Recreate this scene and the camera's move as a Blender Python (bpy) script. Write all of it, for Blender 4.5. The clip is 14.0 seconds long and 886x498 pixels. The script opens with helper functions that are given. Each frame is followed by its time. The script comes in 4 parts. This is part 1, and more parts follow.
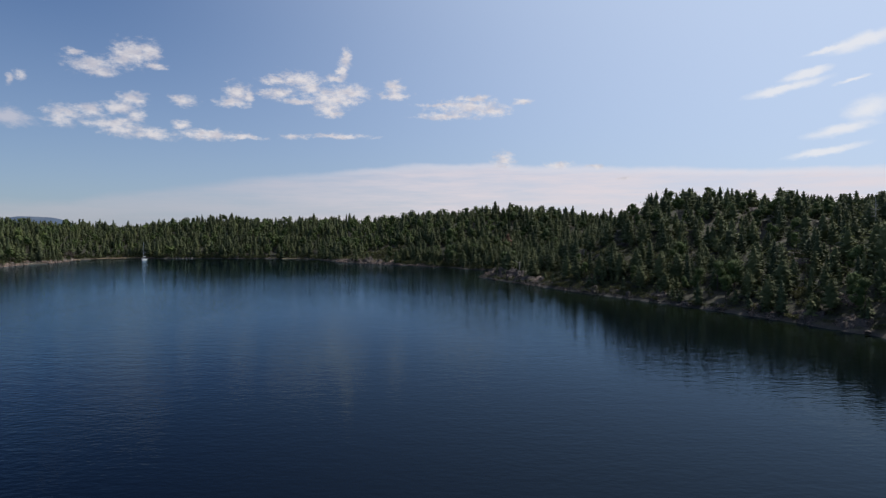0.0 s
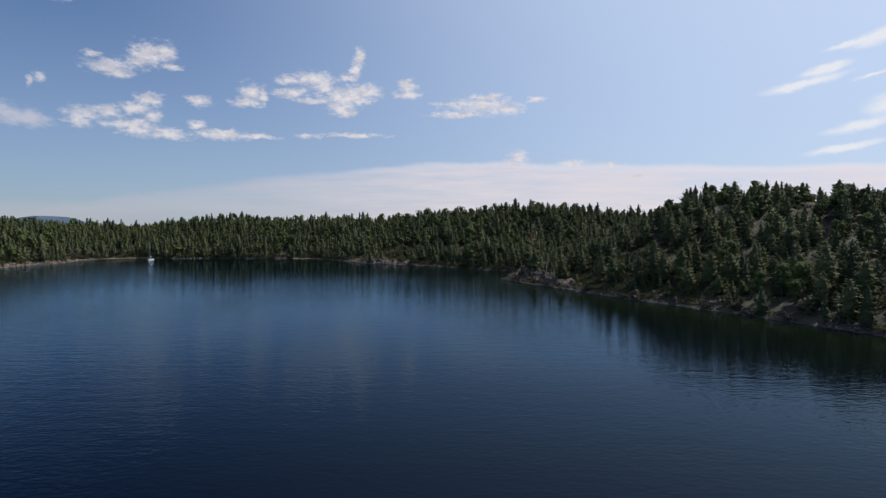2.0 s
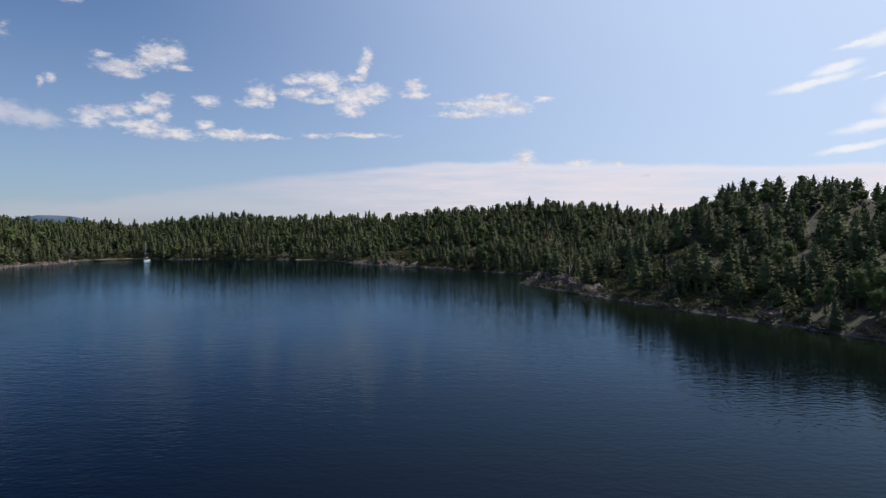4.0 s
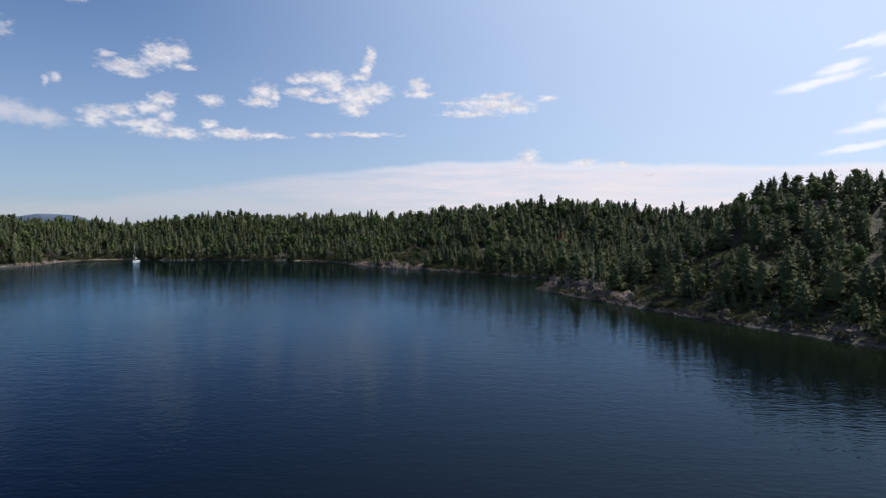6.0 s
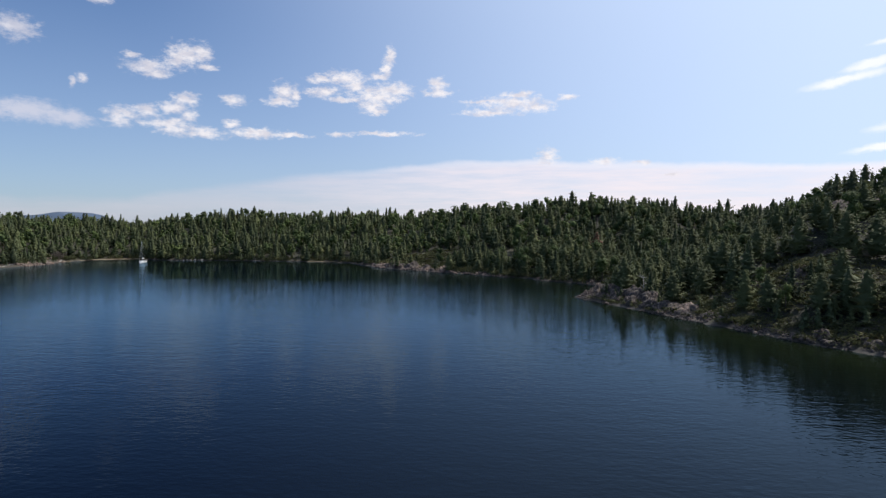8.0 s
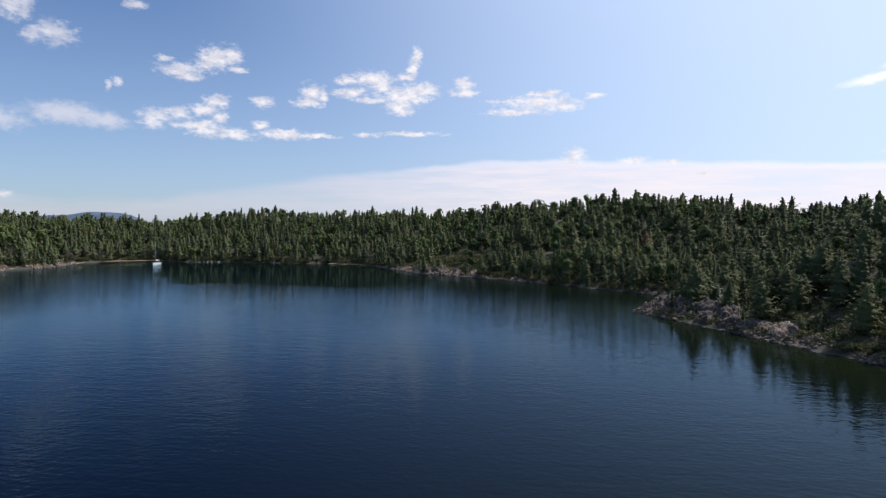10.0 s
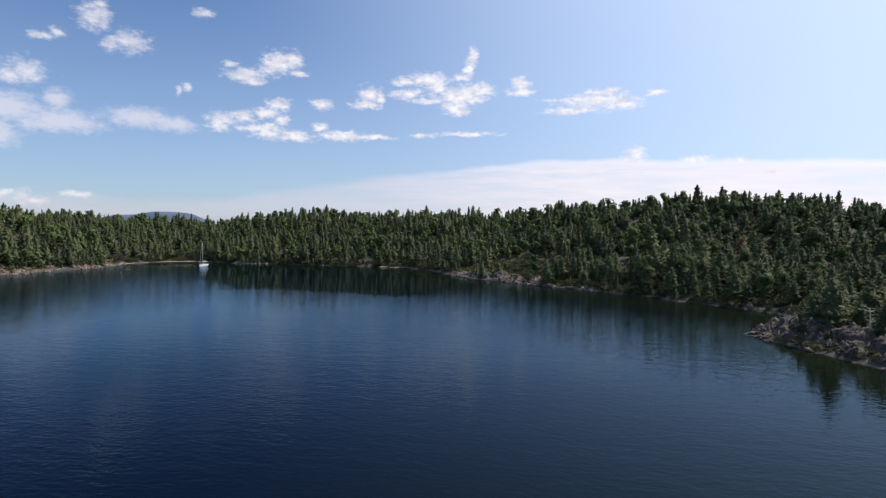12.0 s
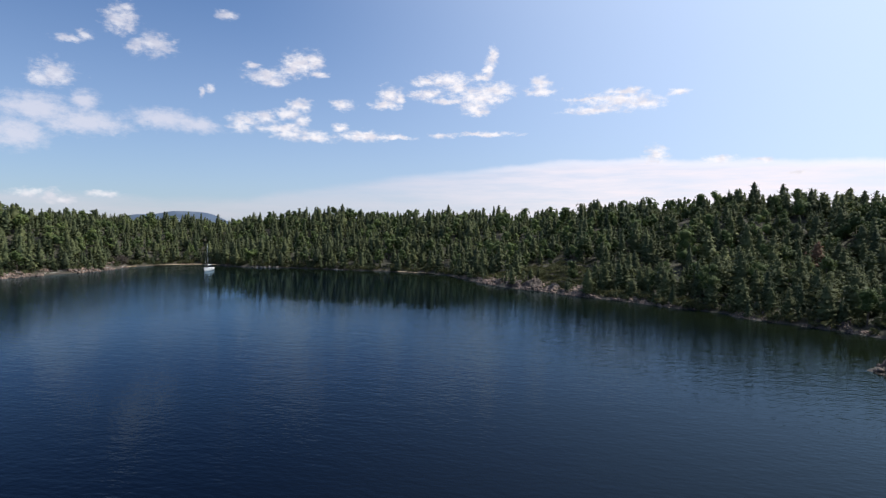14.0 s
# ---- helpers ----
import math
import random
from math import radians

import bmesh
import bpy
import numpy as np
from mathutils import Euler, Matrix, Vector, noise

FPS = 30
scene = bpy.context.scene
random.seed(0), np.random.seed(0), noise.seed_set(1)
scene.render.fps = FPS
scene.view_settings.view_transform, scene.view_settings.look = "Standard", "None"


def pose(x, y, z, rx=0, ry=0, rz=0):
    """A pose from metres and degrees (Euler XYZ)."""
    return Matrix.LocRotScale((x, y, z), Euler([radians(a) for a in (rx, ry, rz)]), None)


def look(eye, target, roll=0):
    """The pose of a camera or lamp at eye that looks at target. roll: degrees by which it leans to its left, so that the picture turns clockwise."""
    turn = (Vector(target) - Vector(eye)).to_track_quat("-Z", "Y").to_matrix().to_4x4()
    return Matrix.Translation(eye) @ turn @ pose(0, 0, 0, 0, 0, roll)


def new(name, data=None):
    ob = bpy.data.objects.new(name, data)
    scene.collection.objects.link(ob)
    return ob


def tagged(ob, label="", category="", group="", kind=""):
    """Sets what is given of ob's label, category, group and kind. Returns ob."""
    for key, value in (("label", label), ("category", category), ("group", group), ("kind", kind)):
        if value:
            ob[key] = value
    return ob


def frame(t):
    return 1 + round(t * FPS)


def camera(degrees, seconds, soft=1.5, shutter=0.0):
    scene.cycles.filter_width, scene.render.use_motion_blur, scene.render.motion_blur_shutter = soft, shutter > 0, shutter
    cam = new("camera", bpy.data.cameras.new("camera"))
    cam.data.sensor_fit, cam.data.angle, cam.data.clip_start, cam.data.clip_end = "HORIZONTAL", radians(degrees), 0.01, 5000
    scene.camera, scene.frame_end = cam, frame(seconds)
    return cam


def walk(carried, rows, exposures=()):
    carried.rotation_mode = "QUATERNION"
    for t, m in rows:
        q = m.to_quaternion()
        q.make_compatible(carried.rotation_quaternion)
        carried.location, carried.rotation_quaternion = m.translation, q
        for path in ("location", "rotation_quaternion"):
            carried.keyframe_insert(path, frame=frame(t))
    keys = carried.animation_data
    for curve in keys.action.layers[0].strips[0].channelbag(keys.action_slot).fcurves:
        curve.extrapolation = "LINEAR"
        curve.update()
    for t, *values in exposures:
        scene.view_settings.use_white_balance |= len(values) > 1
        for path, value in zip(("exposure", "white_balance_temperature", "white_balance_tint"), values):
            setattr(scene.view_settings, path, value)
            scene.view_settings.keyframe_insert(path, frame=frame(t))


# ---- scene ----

def aim(x, y, z, yaw, pitch, roll):
    """Camera pose: yaw clockwise from +y, pitch up, roll, in degrees."""
    return pose(x, y, z, 90 + pitch, 0, -yaw) @ pose(0, 0, 0, 0, 0, roll)


cam = camera(74.66, 14.0, soft=1.3)
walk(cam, [
    (0.0, aim(0.00, 0.00, 21.00, 0.009, -2.048, -0.106)),
    (0.5, aim(-0.69, 4.47, 20.97, -0.335, -2.100, -0.154)),
    (1.0, aim(-1.36, 8.97, 20.93, -0.705, -2.098, -0.170)),
    (1.5, aim(-2.00, 13.51, 20.90, -1.049, -2.129, -0.228)),
    (2.0, aim(-2.62, 18.12, 20.87, -1.317, -2.189, -0.250)),
    (2.5, aim(-3.23, 22.81, 20.84, -1.557, -2.206, -0.235)),
    (3.0, aim(-3.83, 27.55, 20.81, -1.737, -2.178, -0.242)),
    (3.2, aim(-4.05, 29.52, 20.80, -1.821, -2.182, -0.235)),
    (5.3, aim(-6.45, 50.20, 20.73, -2.239, -2.218, -0.164)),
    (5.5, aim(-6.68, 52.17, 20.72, -2.295, -2.222, -0.158)),
    (6.0, aim(-7.42, 57.61, 20.74, -2.346, -2.257, -0.102)),
    (6.5, aim(-8.20, 63.09, 20.75, -2.413, -2.297, -0.057)),
    (7.0, aim(-9.01, 68.54, 20.77, -2.441, -2.314, 0.000)),
    (7.5, aim(-9.84, 73.96, 20.79, -2.654, -2.319, 0.037)),
    (7.7, aim(-10.18, 76.13, 20.80, -3.012, -2.334, 0.043)),
    (8.0, aim(-10.68, 79.38, 20.82, -4.189, -2.355, 0.052)),
    (8.2, aim(-11.07, 81.66, 20.83, -4.603, -2.356, 0.055)),
    (10.3, aim(-15.09, 105.59, 20.96, -7.011, -2.362, 0.081)),
    (10.5, aim(-15.47, 107.87, 20.97, -7.141, -2.363, 0.083)),
    (11.0, aim(-16.64, 113.57, 21.07, -7.340, -2.358, 0.093)),
    (11.2, aim(-17.12, 115.85, 21.12, -8.180, -2.358, 0.127)),
    (11.5, aim(-17.83, 119.26, 21.19, -9.859, -2.358, 0.177)),
    (11.8, aim(-18.65, 122.69, 21.26, -11.513, -2.363, 0.227)),
    (12.0, aim(-19.19, 124.98, 21.31, -12.164, -2.366, 0.261)),
    (12.5, aim(-20.81, 130.78, 21.44, -12.935, -2.349, 0.310)),
    (13.0, aim(-22.68, 136.65, 21.56, -13.383, -2.344, 0.357)),
    (13.5, aim(-24.68, 142.53, 21.69, -13.748, -2.356, 0.402)),
    (14.0, aim(-26.66, 148.37, 21.81, -14.034, -2.364, 0.423)),
], exposures=[(0.0, -0.36), (3.0, -0.27), (6.5, -0.08), (11.0, 0.09), (14.0, 0.11)])

# ---- world and sun ----
SUN_AZ, SUN_EL = 58.0, 50.0          # degrees clockwise from +y, and above the horizon

world = bpy.data.worlds.new("sky")
scene.world = world
world.use_nodes = True
wt = world.node_tree
wt.nodes.clear()


def wnode(kind, **sets):
    n = wt.nodes.new(kind)
    for key, value in sets.items():
        if key == "operation":
            n.operation = value
        elif key == "use_clamp":
            n.use_clamp = value
    return n


def wmath(op, a, b=None, c=None, clamp=False):
    n = wnode("ShaderNodeMath", operation=op, use_clamp=clamp)
    for i, v in enumerate((a, b, c)):
        if v is None:
            continue
        if isinstance(v, (int, float)):
            n.inputs[i].default_value = v
        else:
            wt.links.new(v, n.inputs[i])
    return n.outputs[0]


def wstep(value, lo, hi):
    n = wt.nodes.new("ShaderNodeMapRange")
    n.interpolation_type = "SMOOTHSTEP"
    for i, v in enumerate((value, lo, hi, 0.0, 1.0)):
        if isinstance(v, (int, float)):
            n.inputs[i].default_value = v
        else:
            wt.links.new(v, n.inputs[i])
    return n.outputs[0]


def wmix(fac, a, b):
    n = wt.nodes.new("ShaderNodeMix")
    n.data_type = "RGBA"
    for i, v in ((0, fac), (6, a), (7, b)):
        if isinstance(v, (int, float)):
            n.inputs[i].default_value = v
        elif isinstance(v, tuple):
            n.inputs[i].default_value = (*v, 1)
        else:
            wt.links.new(v, n.inputs[i])
    return n.outputs[2]


sky = wt.nodes.new("ShaderNodeTexSky")
sky.sky_type = "NISHITA"
sky.sun_disc = False
sky.sun_elevation, sky.sun_rotation = radians(SUN_EL), radians(SUN_AZ)
sky.altitude, sky.air_density, sky.dust_density, sky.ozone_density = 200, 1.0, 0.6, 4.0
where = wt.nodes.new("ShaderNodeTexCoord").outputs["Generated"]
xyz = wt.nodes.new("ShaderNodeSeparateXYZ")
wt.links.new(where, xyz.inputs[0])
az = wmath("MULTIPLY", wmath("ARCTAN2", xyz.outputs[0], xyz.outputs[1]), 57.2958)
el = wmath("MULTIPLY", wmath("ARCSINE", xyz.outputs[2]), 57.2958)
plane = wt.nodes.new("ShaderNodeCombineXYZ")
wt.links.new(az, plane.inputs[0])
wt.links.new(wmath("MULTIPLY", el, 1.7), plane.inputs[1])


def wnoise(scale, detail, rough, z=0.0):
    n = wt.nodes.new("ShaderNodeTexNoise")
    m = wt.nodes.new("ShaderNodeVectorMath")
    m.operation = "ADD"
    m.inputs[1].default_value = (0, 0, z)
    wt.links.new(plane.outputs[0], m.inputs[0])
    wt.links.new(m.outputs[0], n.inputs["Vector"])
    n.inputs["Scale"].default_value, n.inputs["Detail"].default_value, n.inputs["Roughness"].default_value = scale, detail, rough
    return n.outputs[0]


puffs = wnoise(1.25, 8, 0.64)
wisps = wnoise(0.16, 5, 0.6, 7.0)
# clouds: azimuth, elevation and half widths in degrees
HEAPS_HIGH = [(-42.84, 16.82, 1.1, 0.96), (-42.45, 17.83, 0.59, 0.34), (-34.28, 18.32, 0.77, 0.37), (-45.45, 15.19, 0.56, 0.3), (-46.64, 14.73, 0.94,
    0.21), (-40.19, 15.25, 1.24, 0.77), (-41.72, 14.86, 0.6, 0.54), (-47.65, 11.91, 1.22, 0.87), (-48.42, 11.45, 0.75, 0.52), (-36.43, 11.73, 0.24,
    0.34), (-48.01, 2.23, 0.5, 0.51), (-49.51, 2.4, 0.92, 0.32), (-47.05, 1.89, 0.63, 0.33), (-44.22, 2.45, 1.16, 0.24)]
HEAPS_TWIN = [(-27.8, 14.78, 1.29, 0.9), (-26.49, 15.08, 0.79, 0.73), (-28.66, 14.44, 0.76, 0.63), (-30.75, 13.5, 1.55, 0.62), (-30.15, 12.99, 0.82,
    0.4), (-32.13, 14.35, 0.63, 0.22), (-26.06, 13.98, 0.8, 0.23), (-23.85, 11.32, 0.92, 0.43), (-19.3, 12.31, 0.98, 0.74), (-19.81, 11.43, 1.17,
    0.35), (-18.32, 12.03, 0.4, 0.7)]
HEAPS_MIDDLE = [(-13.71, 13.8, 1.87, 0.6), (-16.03, 13.67, 1.02, 0.35), (-12.83, 13.2, 1.05, 0.56), (-15.79, 12.53, 1.43, 0.4), (-13.73, 11.88, 1.56,
    0.26), (-10.56, 12.27, 1.92, 0.87), (-11.1, 11.22, 1.06, 0.52), (-8.84, 12.85, 1.51, 0.67), (-10.57, 10.82, 0.96, 0.21), (-9.35, 15.86, 0.43,
    0.8), (-9.68, 14.85, 0.43, 0.7), (-10.33, 14.17, 0.75, 0.3), (-4.7, 13.41, 0.77, 0.62), (-4.59, 12.69, 1.21, 0.31)]
HEAPS_RIGHT = [(2.58, 11.66, 2.76, 0.58), (0.36, 10.83, 2.32, 0.32), (4.78, 11.36, 1.65, 0.53), (3.13, 12.44, 1.43, 0.31), (-0.19, 11.88, 2.1, 0.16),
    (7.78, 12.08, 0.76, 0.21), (5.99, 6.64, 0.88, 0.65), (11.3, 6.06, 1.17, 0.32), (14.73, 5.81, 0.73, 0.21), (17.3, 4.63, 0.81, 0.16)]
HEAPS_LOW = [(-33.22, 9.19, 1.01, 0.67), (-32.43, 9.59, 0.55, 0.54), (-31.03, 9.86, 0.89, 0.5), (-27.87, 11.1, 0.95, 0.56), (-28.95, 10.3, 1.18,
    0.47), (-27.68, 9.71, 0.61, 0.47), (-29.4, 8.95, 1.89, 0.42), (-26.61, 8.22, 1.5, 0.43), (-28.78, 8.34, 1.28, 0.38), (-24.11, 9.16, 0.65, 0.34),
    (-21.78, 8.47, 2.39, 0.4), (-18.86, 8.47, 1.49, 0.2), (-10.06, 8.79, 2.68, 0.21), (-14.29, 8.66, 0.94, 0.21), (-35.77, 12.02, 0.33, 0.34)]
VEILS = [(-49.02, 9.11, 2.78, 1.14), (-45.53, 10.05, 1.0, 0.82), (-45.56, 8.27, 3.42, 1.01), (-50.15, 7.02, 2.17, 1.23), (-39.59, 9.13, 2.79, 0.87),
    (-36.84, 8.76, 1.97, 0.69)]
STREAKS = [(35.67, 14.48, 2.18, 0.58), (33.82, 14.29, 1.9, 0.21), (30.11, 11.55, 2.89, 0.36), (31.92, 12.57, 1.59, 0.31), (35.0, 11.71, 1.11, 0.17),
    (36.14, 9.41, 1.8, 0.95), (34.32, 7.94, 2.46, 0.45), (32.82, 6.17, 2.94, 0.32)]


# edges of the clouds, stirred by a slow and a quick noise
stir = wt.nodes.new("ShaderNodeTexNoise")
wt.links.new(plane.outputs[0], stir.inputs["Vector"])
stir.inputs["Scale"].default_value, stir.inputs["Detail"].default_value, stir.inputs["Roughness"].default_value = 0.75, 4, 0.6
swirl = wt.nodes.new("ShaderNodeVectorMath")
swirl.operation = "MULTIPLY_ADD"
wt.links.new(stir.outputs["Color"], swirl.inputs[0])
swirl.inputs[1].default_value, swirl.inputs[2].default_value = (1.2, 0.7, 0), (-0.6, -0.35, 0)


def sky_plane(lean):
    """Azimuth and elevation, stirred and sheared by lean."""
    c = wt.nodes.new("ShaderNodeCombineXYZ")
    wt.links.new(az, c.inputs[0])
    wt.links.new(wmath("SUBTRACT", el, wmath("MULTIPLY", az, lean)), c.inputs[1])
    n = wt.nodes.new("ShaderNodeVectorMath")
    n.operation = "ADD"
    wt.links.new(c.outputs[0], n.inputs[0])
    wt.links.new(swirl.outputs[0], n.inputs[1])
    return n.outputs[0]


def cloud_field(rows, lean):
    """One inside the middle of a cloud, falling to zero at its rim and below that outside."""
    at, best = sky_plane(lean), None
    for a, e, w, h in rows:
        n = wt.nodes.new("ShaderNodeVectorMath")
        n.operation = "MULTIPLY_ADD"
        wt.links.new(at, n.inputs[0])
        n.inputs[1].default_value, n.inputs[2].default_value = (1 / w, 1 / h, 0), (-a / w, -(e - lean * a) / h, 0)
        d = wt.nodes.new("ShaderNodeVectorMath")
        d.operation = "LENGTH"
        wt.links.new(n.outputs[0], d.inputs[0])
        best = d.outputs["Value"] if best is None else wmath("SMOOTH_MIN", best, d.outputs["Value"], 0.45)
    return wmath("MAXIMUM", wmath("SUBTRACT", 1.0, best), -1.5)


heap = wmath("ADD", cloud_field(HEAPS_HIGH + HEAPS_TWIN + HEAPS_MIDDLE + HEAPS_RIGHT + HEAPS_LOW, 0.0), wmath("MULTIPLY", wmath("SUBTRACT", puffs, 0.5), 3.0))
heap = wstep(heap, -0.62, 0.95)
film_of = wstep(wmath("ADD", cloud_field(VEILS, 0.0), wmath("MULTIPLY", wmath("SUBTRACT", puffs, 0.5), 1.5)), -0.35, 0.8)
streak = wmath("ADD", cloud_field(STREAKS, 0.16), wmath("MULTIPLY", wmath("SUBTRACT", wisps, 0.5), 1.6))
streak = wstep(streak, -0.35, 0.75)
# low bank of cloud over the horizon
off = wmath("MAXIMUM", wmath("SUBTRACT", 6.0, az), 0.0)
left_of = wmath("MULTIPLY", wmath("MULTIPLY", off, off), -0.0025)
right_of = wmath("MULTIPLY", wmath("MAXIMUM", wmath("SUBTRACT", az, 6.0), 0.0), -0.045)
crest = wmath("MAXIMUM", wmath("ADD", wmath("ADD", left_of, right_of), 6.15), 2.4)
edge = wmath("ADD", wmath("MULTIPLY", wmath("SUBTRACT", wisps, 0.5), 1.3), crest)
bank = wstep(wmath("SUBTRACT", edge, el), -0.30, 0.75)
layers = wt.nodes.new("ShaderNodeCombineXYZ")
wt.links.new(wmath("MULTIPLY", az, 0.10), layers.inputs[0])
wt.links.new(wmath("MULTIPLY", el, 0.9), layers.inputs[1])
strata = wt.nodes.new("ShaderNodeTexNoise")
wt.links.new(layers.outputs[0], strata.inputs["Vector"])
strata.inputs["Scale"].default_value, strata.inputs["Detail"].default_value, strata.inputs["Roughness"].default_value = 1.0, 6, 0.62
rag = wmath("MULTIPLY", bank, wstep(strata.outputs[0], 0.25, 0.72))
haze = wstep(el, 26.0, -1.0)

# bright veil round the sun's side of the sky
toward = wt.nodes.new("ShaderNodeVectorMath")
toward.operation = "DOT_PRODUCT"
wt.links.new(where, toward.inputs[0])
toward.inputs[1].default_value = (math.sin(radians(SUN_AZ)) * math.cos(radians(SUN_EL)), math.cos(radians(SUN_AZ)) * math.cos(radians(SUN_EL)), math.sin(radians(SUN_EL)))
veil = wstep(toward.outputs["Value"], 0.20, 1.0)
tinted = wt.nodes.new("ShaderNodeVectorMath")
tinted.operation = "MULTIPLY"
wt.links.new(sky.outputs[0], tinted.inputs[0])
tinted.inputs[1].default_value = (0.79, 0.925, 1.10)
base = wmix(wmath("MULTIPLY", haze, wmath("ADD", 0.32, wmath("MULTIPLY", wstep(az, -48.0, -8.0), 0.18))), tinted.outputs[0], (5.4, 6.4, 8.6))
base = wmix(wmath("MULTIPLY", veil, 0.85), base, (8.4, 9.8, 12.2))
low = wmath("MULTIPLY", wmath("ADD", wmath("MULTIPLY", bank, 0.36), wmath("MULTIPLY", rag, 0.44)), wmath("ADD", 0.5, wmath("MULTIPLY", wstep(az, -26.0, 8.0), 0.5)))
base = wmix(low, base, wmix(wstep(az, -30.0, 0.0), (7.3, 6.7, 7.4), (10.0, 8.8, 9.1)))
base = wmix(wmath("MULTIPLY", streak, 0.75), base, (10.8, 10.7, 10.9))
rim = wmath("MULTIPLY", wmath("MULTIPLY", bank, wmath("SUBTRACT", 1.0, bank)), wmath("MULTIPLY", wstep(az, -22.0, 4.0), 1.3))
base = wmix(rim, base, (10.8, 10.0, 10.2))
body = wmix(wstep(wnoise(0.9, 3, 0.5, 5.0), 0.35, 0.62), (7.6, 7.3, 7.9), (9.9, 9.4, 9.5))
base = wmix(wmath("MULTIPLY", film_of, 0.7), base, (7.4, 7.3, 8.2))
base = wmix(wmath("MULTIPLY", heap, wmath("ADD", 0.62, wmath("MULTIPLY", wstep(az, -44.0, -20.0), 0.28))), base, body)
bg = wt.nodes.new("ShaderNodeBackground")
bg.inputs["Strength"].default_value = 0.100
wt.links.new(base, bg.inputs["Color"])
wt.links.new(bg.outputs[0], wt.nodes.new("ShaderNodeOutputWorld").inputs[0])

sun = new("sun", bpy.data.lights.new("sun", "SUN"))
sun.data.energy, sun.data.angle, sun.data.color = 5.0, radians(0.53), (1.0, 0.95, 0.87)
sa, se = radians(SUN_AZ), radians(SUN_EL)
sun.matrix_world = look((150 * math.sin(sa) * math.cos(se), 150 * math.cos(sa) * math.cos(se), 150 * math.sin(se)), (0, 0, 0))


# ---- materials ----
class Mat:
    """A node material with short helpers."""

    def __init__(self, name):
        self.m = bpy.data.materials.new(name)
        self.m.use_nodes = True
        self.t = self.m.node_tree
        self.b = self.t.nodes["Principled BSDF"]
        self.geo = self.t.nodes.new("ShaderNodeNewGeometry")
        self.pos = self.geo.outputs["Position"]

    def put(self, v, socket):
        if isinstance(v, (int, float)):
            socket.default_value = v
        elif isinstance(v, tuple):
            socket.default_value = (*v, 1) if len(v) == 3 and socket.type == "RGBA" else v
        else:
            self.t.links.new(v, socket)

    def noise(self, scale, detail=4, rough=0.55, vector=None, squash=None):
        n = self.t.nodes.new("ShaderNodeTexNoise")
        v = vector or self.pos
        if squash:
            m = self.t.nodes.new("ShaderNodeVectorMath")
            m.operation = "MULTIPLY"
            m.inputs[1].default_value = squash
            self.t.links.new(v, m.inputs[0])
            v = m.outputs[0]
        self.t.links.new(v, n.inputs["Vector"])
        n.inputs["Scale"].default_value, n.inputs["Detail"].default_value, n.inputs["Roughness"].default_value = scale, detail, rough
        return n.outputs[0]

    def math(self, op, a, b=0.0, clamp=False):
        n = self.t.nodes.new("ShaderNodeMath")
        n.operation, n.use_clamp = op, clamp
        self.put(a, n.inputs[0])
        self.put(b, n.inputs[1])
        return n.outputs[0]

    def step(self, v, lo, hi, a=0.0, b=1.0):
        n = self.t.nodes.new("ShaderNodeMapRange")
        n.interpolation_type = "SMOOTHSTEP"
        for i, x in enumerate((v, lo, hi, a, b)):
            self.put(x, n.inputs[i])
        return n.outputs[0]

    def mix(self, fac, a, b):
        n = self.t.nodes.new("ShaderNodeMix")
        n.data_type = "RGBA"
        self.put(fac, n.inputs[0])
        self.put(a, n.inputs[6])
        self.put(b, n.inputs[7])
        return n.outputs[2]

    def attr(self, name):
        n = self.t.nodes.new("ShaderNodeAttribute")
        n.attribute_name = name
        return n.outputs["Fac"]

    def bump(self, height, strength, distance):
        n = self.t.nodes.new("ShaderNodeBump")
        n.inputs["Strength"].default_value, n.inputs["Distance"].default_value = strength, distance
        self.t.links.new(height, n.inputs["Height"])
        self.t.links.new(n.outputs[0], self.b.inputs["Normal"])
        return n

    def set(self, color=None, rough=None, **more):
        if color is not None:
            self.put(color, self.b.inputs["Base Color"])
        if rough is not None:
            self.put(rough, self.b.inputs["Roughness"])
        for key, value in more.items():
            self.put(value, self.b.inputs[key.replace("_", " ")])
        return self


def plain(name, color, rough=0.6, metal=0.0, vary=0.12, scale=6.0):
    m = Mat(name)
    n = m.noise(scale, 3)
    dark = tuple(c * (1 - vary) for c in color)
    lite = tuple(min(1, c * (1 + vary)) for c in color)
    m.set(m.mix(n, dark, lite), rough, Metallic=metal)
    return m.m


def rock_material(name, pale, mid, dark):
    m = Mat(name)
    big, fine, spots = m.noise(0.35, 5, 0.6), m.noise(3.5, 6, 0.65), m.noise(1.3, 4)
    col = m.mix(m.step(big, 0.35, 0.65), mid, pale)
    col = m.mix(m.step(fine, 0.42, 0.62), col, dark)
    col = m.mix(m.step(spots, 0.6, 0.72, 0, 0.6), col, (0.11, 0.098, 0.048))
    r = m.t.nodes.new("ShaderNodeObjectInfo").outputs["Random"]
    col = m.mix(m.step(r, 0.0, 1.0, 0.0, 0.35), col, dark)
    m.set(col, 0.85)
    m.bump(m.math("ADD", fine, m.math("MULTIPLY", big, 2.0)), 0.7, 0.15)
    return m.m


